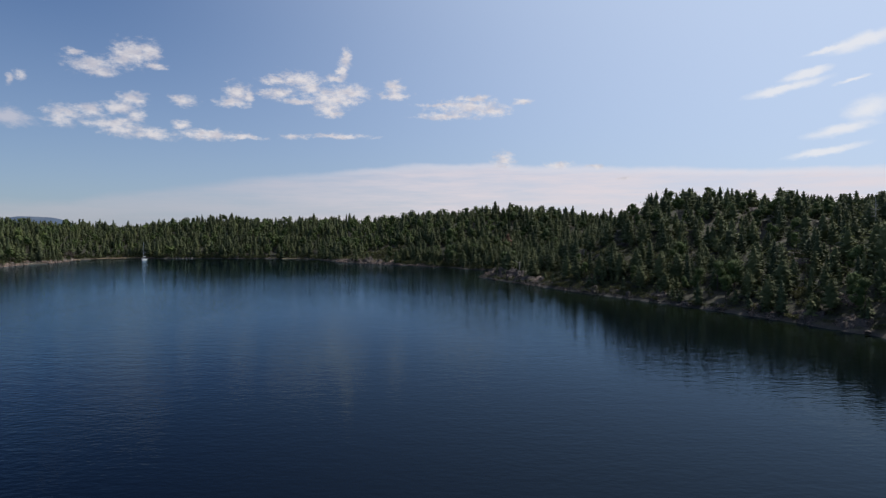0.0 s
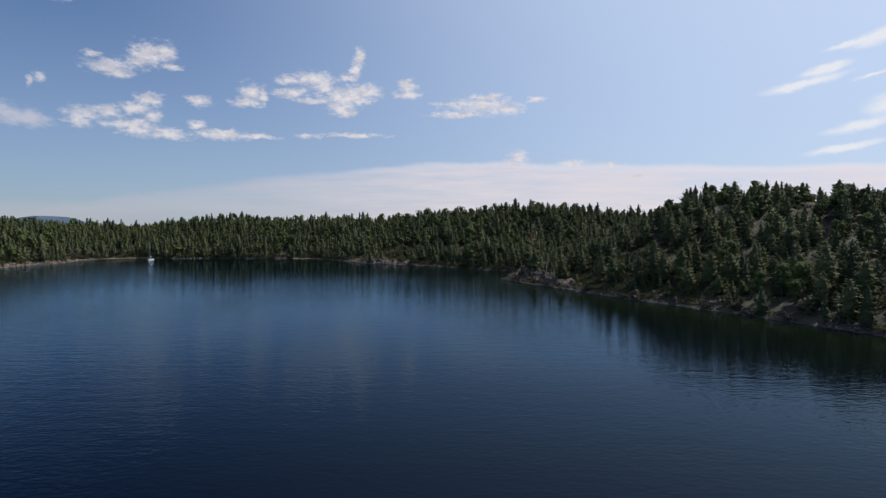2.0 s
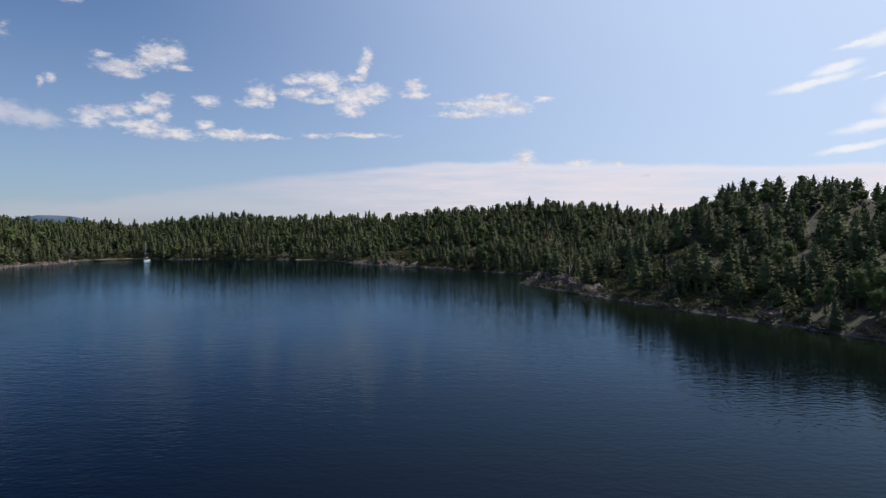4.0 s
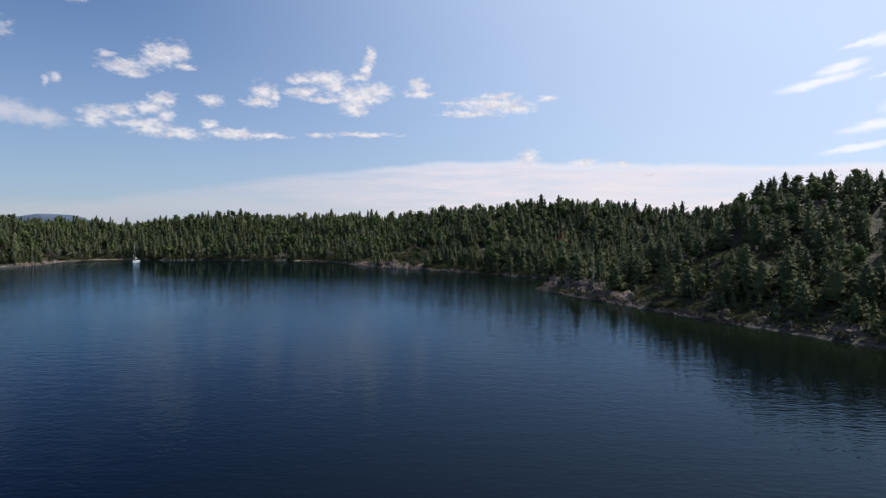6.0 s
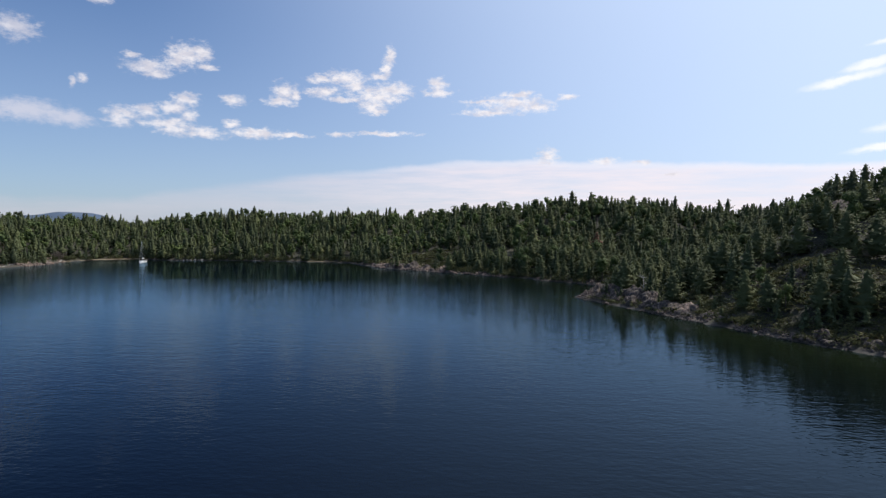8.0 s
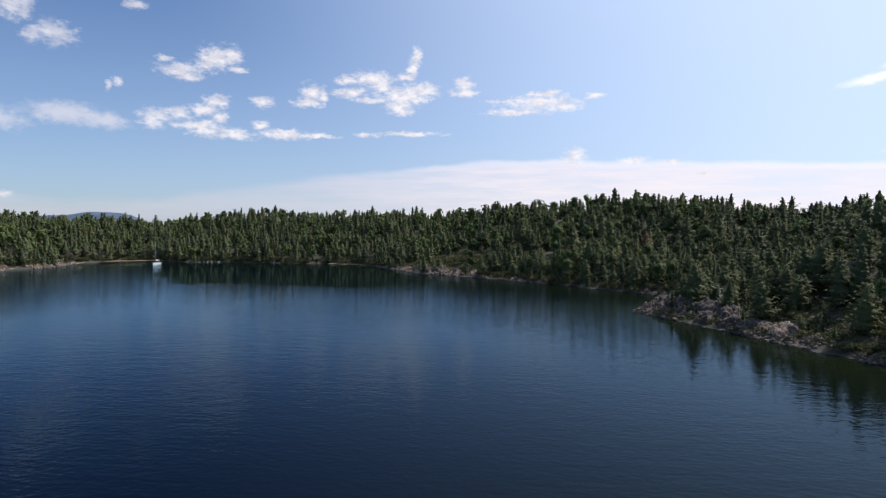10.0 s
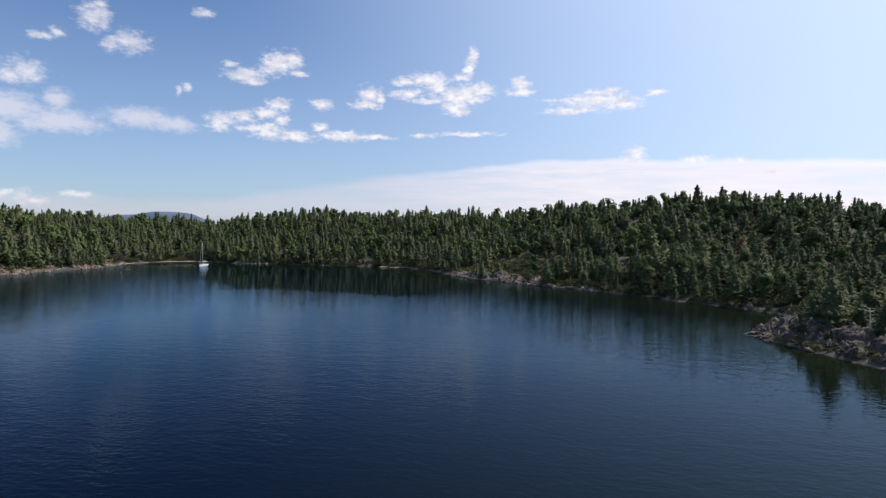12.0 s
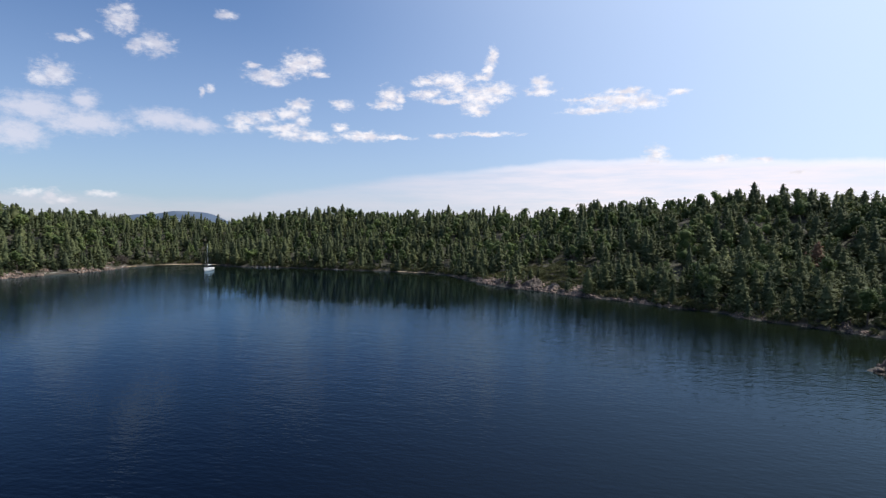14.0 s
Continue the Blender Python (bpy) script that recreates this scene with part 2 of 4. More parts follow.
def foliage_material(name, dark, mid, light):
    m = Mat(name)
    tint = m.attr("tint")
    patch = m.noise(0.022, 3)
    leaf = m.geo.outputs["Random Per Island"]
    r = m.t.nodes.new("ShaderNodeObjectInfo").outputs["Random"]
    v = m.math("ADD", m.math("MULTIPLY", tint, 0.55), m.math("MULTIPLY", leaf, 0.34))
    v = m.math("ADD", v, m.math("MULTIPLY", m.math("SUBTRACT", m.math("ADD", patch, m.math("MULTIPLY", r, 0.3)), 0.65), 0.7))
    col = m.mix(m.step(v, 0.0, 0.5), dark, mid)
    col = m.mix(m.step(v, 0.45, 1.0), col, light)
    m.set(col, 0.75, Specular_IOR_Level=0.2)
    tr = m.t.nodes.new("ShaderNodeBsdfTranslucent")
    m.t.links.new(col, tr.inputs[0])
    mx = m.t.nodes.new("ShaderNodeMixShader")
    mx.inputs[0].default_value = 0.30
    m.t.links.new(m.b.outputs[0], mx.inputs[1])
    m.t.links.new(tr.outputs[0], mx.inputs[2])
    m.t.links.new(mx.outputs[0], m.t.nodes["Material Output"].inputs[0])
    return m.m


def ground_material():
    m = Mat("forest_floor_and_granite")
    rock = m.attr("rock")
    big, fine, mid = m.noise(0.12, 5, 0.6), m.noise(2.2, 6, 0.65), m.noise(0.5, 5)
    stone = m.mix(m.step(mid, 0.35, 0.65), (0.046, 0.035, 0.029), (0.105, 0.076, 0.058))
    stone = m.mix(m.step(fine, 0.45, 0.62, 0, 0.85), stone, (0.045, 0.042, 0.036))
    stone = m.mix(m.step(m.noise(0.9, 5, 0.7), 0.46, 0.56, 0, 0.9), stone, (0.058, 0.051, 0.023))
    moss = m.mix(m.step(big, 0.3, 0.7), (0.022, 0.021, 0.013), (0.046, 0.038, 0.024))
    moss = m.mix(m.step(fine, 0.45, 0.65, 0, 0.8), moss, (0.030, 0.036, 0.017))
    # stone darkened low by the water, for wetness and for painted tree shade
    wet_shade = m.t.nodes.new("ShaderNodeSeparateXYZ")
    m.t.links.new(m.pos, wet_shade.inputs[0])
    stone = m.mix(m.step(wet_shade.outputs[2], 0.75, 0.25), stone, (0.045, 0.038, 0.032))
    moss = m.mix(m.step(rock, 0.12, 0.38, 0, 0.8), moss, m.mix(m.step(mid, 0.4, 0.6), (0.056, 0.051, 0.022), (0.044, 0.033, 0.021)))
    k = m.step(m.math("ADD", rock, m.math("MULTIPLY", m.math("SUBTRACT", mid, 0.5), 0.9)), 0.35, 0.6)
    m.set(m.mix(k, moss, stone), 0.9)
    m.bump(m.math("ADD", fine, m.math("MULTIPLY", mid, 1.5)), 0.8, 0.25)
    return m.m


def water_material():
    m = Mat("lake_water")
    shallow = m.attr("shallow")
    body = m.mix(m.step(shallow, 0.0, 1.0), (0.0009, 0.0019, 0.0052), (0.0060, 0.0090, 0.0036))
    calm = m.noise(0.011, 3, 0.5, squash=(1.0, 0.5, 1.0))
    waves = m.noise(1.7, 2, 0.5, squash=(0.55, 1.0, 1.0))
    swell = m.noise(0.55, 1, 0.4, squash=(0.45, 1.0, 1.0))
    h = m.math("ADD", waves, m.math("MULTIPLY", swell, 0.9))
    h = m.math("MULTIPLY", h, m.step(calm, 0.35, 0.65, 0.45, 1.0))
    h = m.math("MULTIPLY", h, m.step(m.attr("lee"), 0.0, 1.0, 1.7, 0.52))
    ripples = m.bump(h, 1.0, 0.035)
    fres = m.t.nodes.new("ShaderNodeFresnel")
    fres.inputs["IOR"].default_value = 1.168
    gloss = m.t.nodes.new("ShaderNodeBsdfGlossy")
    m.t.links.new(m.step(m.attr("lee"), 0.2, 1.0, 0.045, 0.050), gloss.inputs["Roughness"])
    gloss.inputs["Color"].default_value = (0.60, 0.82, 1.0, 1)
    deep = m.t.nodes.new("ShaderNodeBsdfDiffuse")
    m.t.links.new(body, deep.inputs["Color"])
    for n in (fres, gloss):
        m.t.links.new(ripples.outputs[0], n.inputs["Normal"])
    mx = m.t.nodes.new("ShaderNodeMixShader")
    m.t.links.new(fres.outputs[0], mx.inputs[0])
    m.t.links.new(deep.outputs[0], mx.inputs[1])
    m.t.links.new(gloss.outputs[0], mx.inputs[2])
    m.t.links.new(mx.outputs[0], m.t.nodes["Material Output"].inputs[0])
    return m.m


M_GROUND = ground_material()
M_WATER = water_material()
M_PINE = foliage_material("pine_needles", (0.062, 0.074, 0.037), (0.096, 0.111, 0.048), (0.156, 0.170, 0.068))
M_SPRUCE = foliage_material("spruce_needles", (0.052, 0.066, 0.035), (0.076, 0.095, 0.046), (0.118, 0.140, 0.062))
M_LEAF = foliage_material("broad_leaves", (0.048, 0.068, 0.025), (0.080, 0.112, 0.036), (0.135, 0.168, 0.052))
M_SHRUB = foliage_material("juniper_and_shrub", (0.042, 0.052, 0.024), (0.074, 0.080, 0.034), (0.135, 0.124, 0.052))
M_BARK = plain("pine_bark", (0.085, 0.066, 0.054), 0.9, vary=0.35)
M_DEAD = plain("bleached_dead_wood", (0.40, 0.37, 0.33), 0.85, vary=0.25, scale=2.0)
M_GRANITE = rock_material("granite", (0.19, 0.132, 0.104), (0.058, 0.044, 0.038), (0.020, 0.017, 0.016))
M_STONE = rock_material("shore_stone", (0.30, 0.20, 0.15), (0.13, 0.092, 0.075), (0.045, 0.037, 0.032))
M_PALE = rock_material("bleached_stone", (0.42, 0.36, 0.31), (0.28, 0.23, 0.20), (0.12, 0.10, 0.09))
M_SAND = plain("beach_sand", (0.46, 0.36, 0.24), 0.95, vary=0.2, scale=1.5)


# ---- the lie of the land ----
# the lake's shoreline, in plan, from the near right shore round the bay to the left and back behind
SHORE = [(84, 111), (75, 134), (66, 152), (57, 168), (47, 184), (37, 204), (30, 217), (23, 232), (17.5, 243), (15.5, 250), (20, 256),
         (30, 261), (37, 268), (31, 280), (24, 288), (17, 294), (9, 301), (7, 308), (-3, 313), (-17, 325), (-28, 332), (-43, 344),
         (-53, 350), (-64, 363), (-77, 381), (-87, 394), (-100, 399), (-120, 404), (-142, 406), (-172, 409), (-190, 405),
         (-207, 411), (-225, 415), (-238, 405), (-245, 388), (-238, 361), (-241, 345), (-244, 322), (-250, 280), (-330, 150),
         (-420, 0), (-420, -300), (-150, -450), (150, -350), (150, -120), (118, 0), (98, 65)]
POLY = np.array(SHORE, float)


def ripple(x, y, size, seed):
    """Smooth noise from sines, about -1 to 1."""
    out, rng = 0.0, np.random.RandomState(seed)
    for i in range(6):
        a, k, p = rng.uniform(0, 6.283), rng.uniform(0.6, 1.7) * 6.283 / size, rng.uniform(0, 6.283)
        out = out + np.sin((x * np.cos(a) + y * np.sin(a)) * k + p + 0.8 * np.sin((y * np.cos(a) - x * np.sin(a)) * k * 0.7 + p))
    return out / 3.2


def shore_distance(x, y):
    """Metres inland from the waterline; negative on the lake."""
    x, y = np.asarray(x, float), np.asarray(y, float)
    best, inside = np.full(x.shape, 1e18), np.zeros(x.shape, bool)
    for i in range(len(POLY)):
        (ax, ay), (bx, by) = POLY[i], POLY[(i + 1) % len(POLY)]
        ex, ey = bx - ax, by - ay
        u = np.clip(((x - ax) * ex + (y - ay) * ey) / (ex * ex + ey * ey), 0, 1)
        best = np.minimum(best, (x - ax - u * ex) ** 2 + (y - ay - u * ey) ** 2)
        if ay != by:
            inside ^= ((ay > y) != (by > y)) & (x < ex * (y - ay) / ey + ax)
    d = np.sqrt(best)
    return np.where(inside, -d, d) + 0.7 * ripple(x, y, 9, 5) + 0.35 * ripple(x, y, 3.5, 6)


# hills: centre x, y, radius along x and y, height of the ground
HILLS = [(175, 255, 60, 45, 18.3), (118, 215, 32, 40, 14.0), (96, 262, 26, 26, 15.5), (75, 230, 24, 24, 16.0), (56, 203, 16, 16, 11.7),
         (88, 175, 30, 26, 2.4), (170, 150, 70, 60, 18.4), (110, 90, 50, 60, 10.1), (150, 20, 70, 70, 17.8), (75, 385, 50, 40, 10.5),
         (25, 400, 50, 40, 15.4), (150, 360, 60, 60, 14.6), (50, 470, 70, 50, 8.9), (-30, 450, 60, 45, 11.3), (-110, 480, 70, 50, 11.6),
         (-200, 490, 70, 50, 11.9), (-280, 475, 58, 60, 8.0), (-308, 440, 34, 36, 5.0), (-40, 366, 15, 13, 5.0), (-300, 360, 50, 60, 19.5), (-330, 260, 60, 70, 14.8)]


def land(x, y, s=None):
    x, y = np.asarray(x, float), np.asarray(y, float)
    if s is None:
        s = shore_distance(x, y)
    top = 6.3 + 1.5 * ripple(x, y, 90, 11)
    for cx, cy, rx, ry, h in HILLS:
        top = top + h * np.exp(-((x - cx) / rx) ** 2 - ((y - cy) / ry) ** 2)
    si = np.maximum(s, 0)
    near = np.clip((x + 5) / 30, 0, 1) * np.clip((295 - y) / 30, 0, 1)
    up = 0.6 * (1 - np.exp(-si / 1.3)) + (top * (1.06 - 0.06 * near) - 0.6) * (1 - np.exp(-si / (40.0 - 13.0 * near)))
    up = up + (0.9 * ripple(x, y, 17, 12) + 0.35 * ripple(x, y, 6, 13)) * (1 - np.exp(-si / 9.0))
    down = np.maximum(-7.0, 0.32 * s)
    return np.where(s > 0, up, down)


def part(name, mesh, material, parent=None, label=""):
    ob = new(name, mesh)
    if material and not mesh.materials:
        mesh.materials.append(material)
    ob.parent = parent
    return tagged(ob, label) if label else ob


def mesh_from(name, verts, faces, smooth=False, tints=None, attr="tint"):
    """A mesh from an array of corners and an array of triangles or quads."""
    me = bpy.data.meshes.new(name)
    verts, faces = np.asarray(verts, np.float32), np.asarray(faces, np.int32)
    n, k = faces.shape
    me.vertices.add(len(verts))
    me.vertices.foreach_set("co", verts.ravel())
    me.loops.add(n * k)
    me.loops.foreach_set("vertex_index", faces.ravel())
    me.polygons.add(n)
    me.polygons.foreach_set("loop_start", np.arange(0, n * k, k, dtype=np.int32))
    me.polygons.foreach_set("loop_total", np.full(n, k, np.int32))
    if smooth:
        me.polygons.foreach_set("use_smooth", np.ones(n, bool))
    if tints is not None:
        a = me.attributes.new(attr, "FLOAT", "POINT")
        a.data.foreach_set("value", np.asarray(tints, np.float32))
    me.update(calc_edges=True)
    return me


def grid_mesh(name, xs, ys, zfun, attr):
    gx, gy = np.meshgrid(xs, ys)
    z, a = zfun(gx, gy)
    nx, ny = len(xs), len(ys)
    i = (np.arange(ny - 1)[:, None] * nx + np.arange(nx - 1)[None]).ravel()
    faces = np.stack([i, i + 1, i + 1 + nx, i + nx], 1)
    return mesh_from(name, np.stack([gx.ravel(), gy.ravel(), z.ravel()], 1), faces, True, a.ravel(), attr)


def spread(lo, hi, fine, far, grow=1.25):
    """Even steps from lo to hi, then growing steps out to far on both sides."""
    mid = list(np.arange(lo, hi + fine, fine))
    out, step, a, b = [], fine, lo, mid[-1]
    left, right = [], []
    while b < far or a > -far:
        step *= grow
        a, b = a - step, b + step
        left.append(a)
        right.append(b)
    return np.array(left[::-1] + mid + right)


def bareness(x, y, s):
    """How far bare granite shows, 0 to 1."""
    r = np.exp(-np.maximum(s, 0) / 0.95) * 1.1
    r = r + 0.30 * np.clip(ripple(x, y, 26, 21) - 0.35, 0, 1)
    for cx, cy, rad, k in BALDS:
        r = r + k * np.exp(-((x - cx) ** 2 + (y - cy) ** 2) / rad ** 2)
    return r


# open, nearly treeless patches: centre x, y, radius, how bare
BALDS = [(-45, 366, 13, 0.55), (-33, 353, 12, 0.55), (-58, 371, 8, 0.45), (54, 209, 7, 0.38), (58, 213, 10, 0.22), (80, 239, 9, 0.42), (47, 208, 4, 0.2), (94, 155, 7, 0.5),
         (21, 249, 5.0, 0.85), (114, 217, 7, 0.5), (36, 226, 4, 0.4), (60, 199, 4, 0.25), (84, 231, 6, 0.25), (-250, 384, 6, 0.8)]


def ground_form(x, y):
    s = shore_distance(x, y)
    return land(x, y, s), bareness(x, y, s)


ground = part("ground", grid_mesh("ground", spread(-320, 200, 2.4, 4600), spread(70, 500, 2.4, 4600), ground_form, "rock"), M_GROUND)
tagged(ground, "wooded granite shore with moss and needle litter", "ground", kind="structure")


def water_form(x, y):
    s = shore_distance(x, y)
    return np.zeros_like(x), np.exp(np.minimum(s, 0) / 32.0) * (s > -60)


water = part("water", grid_mesh("water", spread(-330, 170, 4.0, 700, 1.4), spread(-20, 440, 4.0, 700, 1.4), water_form, "shallow"), M_WATER)
gx, gy = np.meshgrid(spread(-330, 170, 4.0, 700, 1.4), spread(-20, 440, 4.0, 700, 1.4))
lee = water.data.attributes.new("lee", "FLOAT", "POINT")
# still water in the head of the bay, behind a line from the boat's mooring to the middle of the lake
off_line = ((gx + 197) * 97 + (gy - 382) * 62) / 115.0 + 4.0 * ripple(gx, gy, 40, 71)
sheltered = np.clip(off_line / 10.0 + 0.2, 0, 1) * np.clip((gy - 293 + 5.0 * ripple(gx, gy, 60, 72)) / 9.0, 0, 1) * np.clip((-48 - gx) / 22, 0, 1)
sheltered = np.maximum(sheltered, 0.38 * np.clip((gx + 190) / 60, 0, 1) * np.clip((255 - gy) / 40, 0.1, 1))
lee.data.foreach_set("value", sheltered.ravel().astype(np.float32))
tagged(water, "calm dark blue lake water with small ripples", "water", kind="structure")


# ---- trees ----
RNG = np.random.RandomState(3)


def sprays(centres, axes, size, rng, per=3, flat=0.55, taper=0.0):
    """Ragged three-cornered tufts of leaves round each centre, smaller towards the top by taper."""
    n = len(centres) * per
    size = size * (1 - taper * np.clip(np.repeat(centres[:, 2:3], per, 0) / centres[:, 2].max(), 0, 1) ** 3)
    c = np.repeat(centres, per, 0) + rng.normal(0, 1, (n, 3)) * (size * 0.55) * np.array([1, 1, flat])
    a = np.repeat(axes, per, 0)
    r = size * rng.uniform(0.6, 1.3, (n, 1))
    d1 = a * rng.uniform(0.5, 1.2, (n, 1)) + rng.normal(0, 0.5, (n, 3)) * np.array([1, 1, flat])
    d2 = rng.normal(0, 0.75, (n, 3)) * np.array([1, 1, flat + 0.2])
    v = np.stack([c + d1 * r, c - d1 * r * 0.5 + d2 * r * 0.8, c - d1 * r * 0.4 - d2 * r * 0.8], 1).reshape(-1, 3)
    return v, np.arange(n * 3).reshape(-1, 3)


def unit(v):
    return v / np.maximum(1e-6, np.linalg.norm(v, axis=1, keepdims=True))


def fans(centres, axes, normals, lengths, rng, per, wide=0.55):
    """Folded, pointed sprays of needles: each lies along its twig and faces its normal."""
    c, a, n, l = (np.repeat(np.asarray(q, float), per, 0) for q in (centres, axes, normals, lengths))
    l = l[:, None] * rng.uniform(0.7, 1.3, (len(c), 1))
    if per > 1:
        c = c + rng.normal(0, 0.42, c.shape) * l * np.array([1, 1, 0.4])
    n = unit(n + rng.normal(0, 0.24, n.shape))
    a = a + rng.normal(0, 0.30, a.shape)
    a = unit(a - n * (a * n).sum(1, keepdims=True))
    t = np.cross(n, a)
    w = l * wide * rng.uniform(0.75, 1.25, l.shape)
    v = np.stack([c - a * l * 0.5, c + t * w - n * w * 0.35, c + a * l * 0.62, c - t * w - n * w * 0.35], 1).reshape(-1, 3)
    i = np.arange(len(c))[:, None] * 4
    return v, np.concatenate([i + np.array([[0, 3, 2]]), i + np.array([[0, 2, 1]])])


def heart(rng, rings, sides):
    """The dense inside of a crown: a lumpy spindle through rings of (height, radius, x, y)."""
    vs, fs = [], []
    for z, r, x, y in rings:
        turn = rng.uniform(0, 1)
        for k in range(sides):
            q, a = r * rng.uniform(0.6, 1.3), 6.283 * (k + turn + rng.uniform(-0.25, 0.25)) / sides
            vs.append((x + q * math.cos(a), y + q * math.sin(a), z + rng.normal(0, 0.12) * r))
    for i in range(len(rings) - 1):
        for k in range(sides):
            a, b = i * sides + k, i * sides + (k + 1) % sides
            fs += [(a, b, b + sides), (a, b + sides, a + sides)]
    return np.array(vs), np.array(fs)


def bough_crown(rng, h, tiers, arms, knots, size, per, reach, form, low, slope, curl, uneven, inner):
    """Whorls of boughs up a stem, each bough carrying flat fans of needles."""
    cs, ax, nm, ln = [], [], [], []
    lean, side = rng.normal(0, 0.015, 2) * h, rng.uniform(0, 6.283)

    def girth(f):
        return h * reach * ((1 - f ** form) ** 0.8) * min(1.0, 0.6 + 2.0 * f) + 0.012 * h
    for i in range(tiers):
        f = min(0.97, max(0.0, (i + 0.4 + rng.normal(0, 0.25)) / tiers))
        z, turn = (low + (0.96 - low) * f) * h, rng.uniform(0, 6.283)
        count = max(3, int(round(arms * (0.5 + 0.5 * (1 - f)))))
        for j in range(count):
            a = turn + 6.283 * j / count + rng.normal(0, 0.3)
            r = girth(f) * (1 + uneven * rng.uniform(-1, 0.75)) * (1 + 0.6 * uneven * math.cos(a - side))
            d = np.array([math.cos(a), math.sin(a), 0])
            rise = slope + 0.5 * f + rng.normal(0, 0.12)
            for k in range(knots):
                q = ((k + rng.uniform(0.45, 1.0)) / knots) ** 0.75
                cs.append([lean[0] * f + d[0] * r * q, lean[1] * f + d[1] * r * q, z + rise * r * q + curl * r * q * q])
                ax.append([d[0], d[1], rise + 2 * curl * q])
                nm.append([d[0] * 0.42, d[1] * 0.42, 0.9])
                ln.append(size * (1 - 0.45 * f) * (0.8 + 0.35 * math.sin(3.1 * q)))
    for k in range(3):
        a = rng.uniform(0, 6.283)
        cs.append([lean[0], lean[1], h * (0.88 + 0.03 * k)])
        ax.append([0.35 * math.cos(a), 0.35 * math.sin(a), 1])
        nm.append([math.cos(a + 1.6), math.sin(a + 1.6), 0.3])
        ln.append(size * 0.6)
    # skirts of dense needles, one over the other, with shade between them
    skirts, sides = (8, 9) if per > 1 else (6, 7) if tiers > 10 else (4, 6) if tiers > 8 else (3, 4) if tiers > 5 else (2, 4)
    rings = [(low * h * 0.8, 0.02 * h, 0, 0)]
    for i in range(skirts):
        f = i / skirts
        z, r = (low + (0.96 - low) * f) * h, girth(f + 0.25 / skirts) * inner * rng.uniform(0.85, 1.2)
        rings.append((z + (slope + 0.2) * r * 0.5, r, lean[0] * f, lean[1] * f))
        rings.append((z + 0.55 * (0.96 - low) * h / skirts, 0.48 * r, lean[0] * f, lean[1] * f))
    rings.append((0.98 * h, 0.006 * h, lean[0], lean[1]))
    return join([fans(cs, ax, nm, ln, rng, per, 0.40 if per > 1 else 0.55), heart(rng, rings, sides)])


def pine_crown(rng, h, tiers, arms, knots, size, per):
    """White pine: uneven whorls of boughs with upturned ends."""
    return bough_crown(rng, h, tiers, arms, knots, size, per, rng.uniform(0.30, 0.39), rng.uniform(0.95, 1.7), rng.uniform(0.05, 0.14), -0.02, 0.14, 0.45, 0.76)


def spruce_crown(rng, h, tiers, arms, knots, size, per):
    """Spruce or fir: a ragged cone of drooping branches."""
    return bough_crown(rng, h, tiers, arms, knots, size * 0.9, per, rng.uniform(0.26, 0.32), rng.uniform(0.85, 1.1), 0.04, -0.28, 0.12, 0.38, 0.76)


def leafy_crown(rng, h, tiers, arms, knots, size, per):
    """Birch, maple or oak: several uneven heads of leaves."""
    cs, ax, nm, ln, bits = [], [], [], [], []
    heads = [(rng.normal(0, 0.13, 2) * h * (1.3 - q), q * h, rng.uniform(0.09, 0.16) * h) for q in rng.uniform(0.30, 0.88, 8)]
    for i in range(tiers * arms * knots):
        (ox, oy), z, r = heads[i % 8]
        d = rng.normal(0, 1, 3) + np.array([0, 0, 0.35])
        d /= np.linalg.norm(d)
        q = r * rng.uniform(0.7, 1.35)
        cs.append([ox + d[0] * q, oy + d[1] * q, z + d[2] * q * 0.85])
        ax.append(np.cross(d, rng.normal(0, 1, 3)))
        nm.append(d + np.array([0, 0, 0.3]))
        ln.append(size * 0.9)
    for (ox, oy), z, r in heads[:8 if tiers > 9 else 4 if tiers > 6 else 2]:
        bits.append(heart(rng, [(z - 0.9 * r, 0.15 * r, ox, oy), (z - 0.35 * r, 0.65 * r, ox, oy), (z + 0.3 * r, 0.65 * r, ox, oy), (z + 0.75 * r, 0.1 * r, ox, oy)], 6))
    return join([fans(cs, ax, nm, ln, rng, per, 0.6)] + bits)


def tube(path, radii, sides=6):
    """A tapering limb along a path."""
    vs, fs = [], []
    for i, (p, r) in enumerate(zip(path, radii)):
        for k in range(sides):
            a = 6.283 * k / sides
            vs.append((p[0] + r * math.cos(a), p[1] + r * math.sin(a), p[2]))
    for i in range(len(path) - 1):
        for k in range(sides):
            a, b = i * sides + k, i * sides + (k + 1) % sides
            fs += [(a, b, b + sides), (a, b + sides, a + sides)]
    return np.array(vs), np.array(fs)


def join(pieces):
    vs, fs, n = [], [], 0
    for v, f in pieces:
        vs.append(v)
        fs.append(f + n)
        n += len(v)
    return np.concatenate(vs), np.concatenate(fs)


def trunk_form(rng, h, sides, limbs):
    r = 0.017 * h
    bits = [tube([(0, 0, -0.6), (0.02 * h * rng.normal(), 0, 0.4 * h), (0, 0.01 * h * rng.normal(), 0.95 * h)], [r * 1.2, r * 0.75, r * 0.12], sides)]
    for i in range(limbs):
        a, z, l = rng.uniform(0, 6.283), rng.uniform(0.12, 0.8) * h, rng.uniform(0.08, 0.17) * h
        e = (math.cos(a) * l, math.sin(a) * l, z + l * 0.3)
        v, f = tube([(0, 0, z), e], [r * 0.32, r * 0.08], 3)
        bits.append((v, f))
    return join(bits)


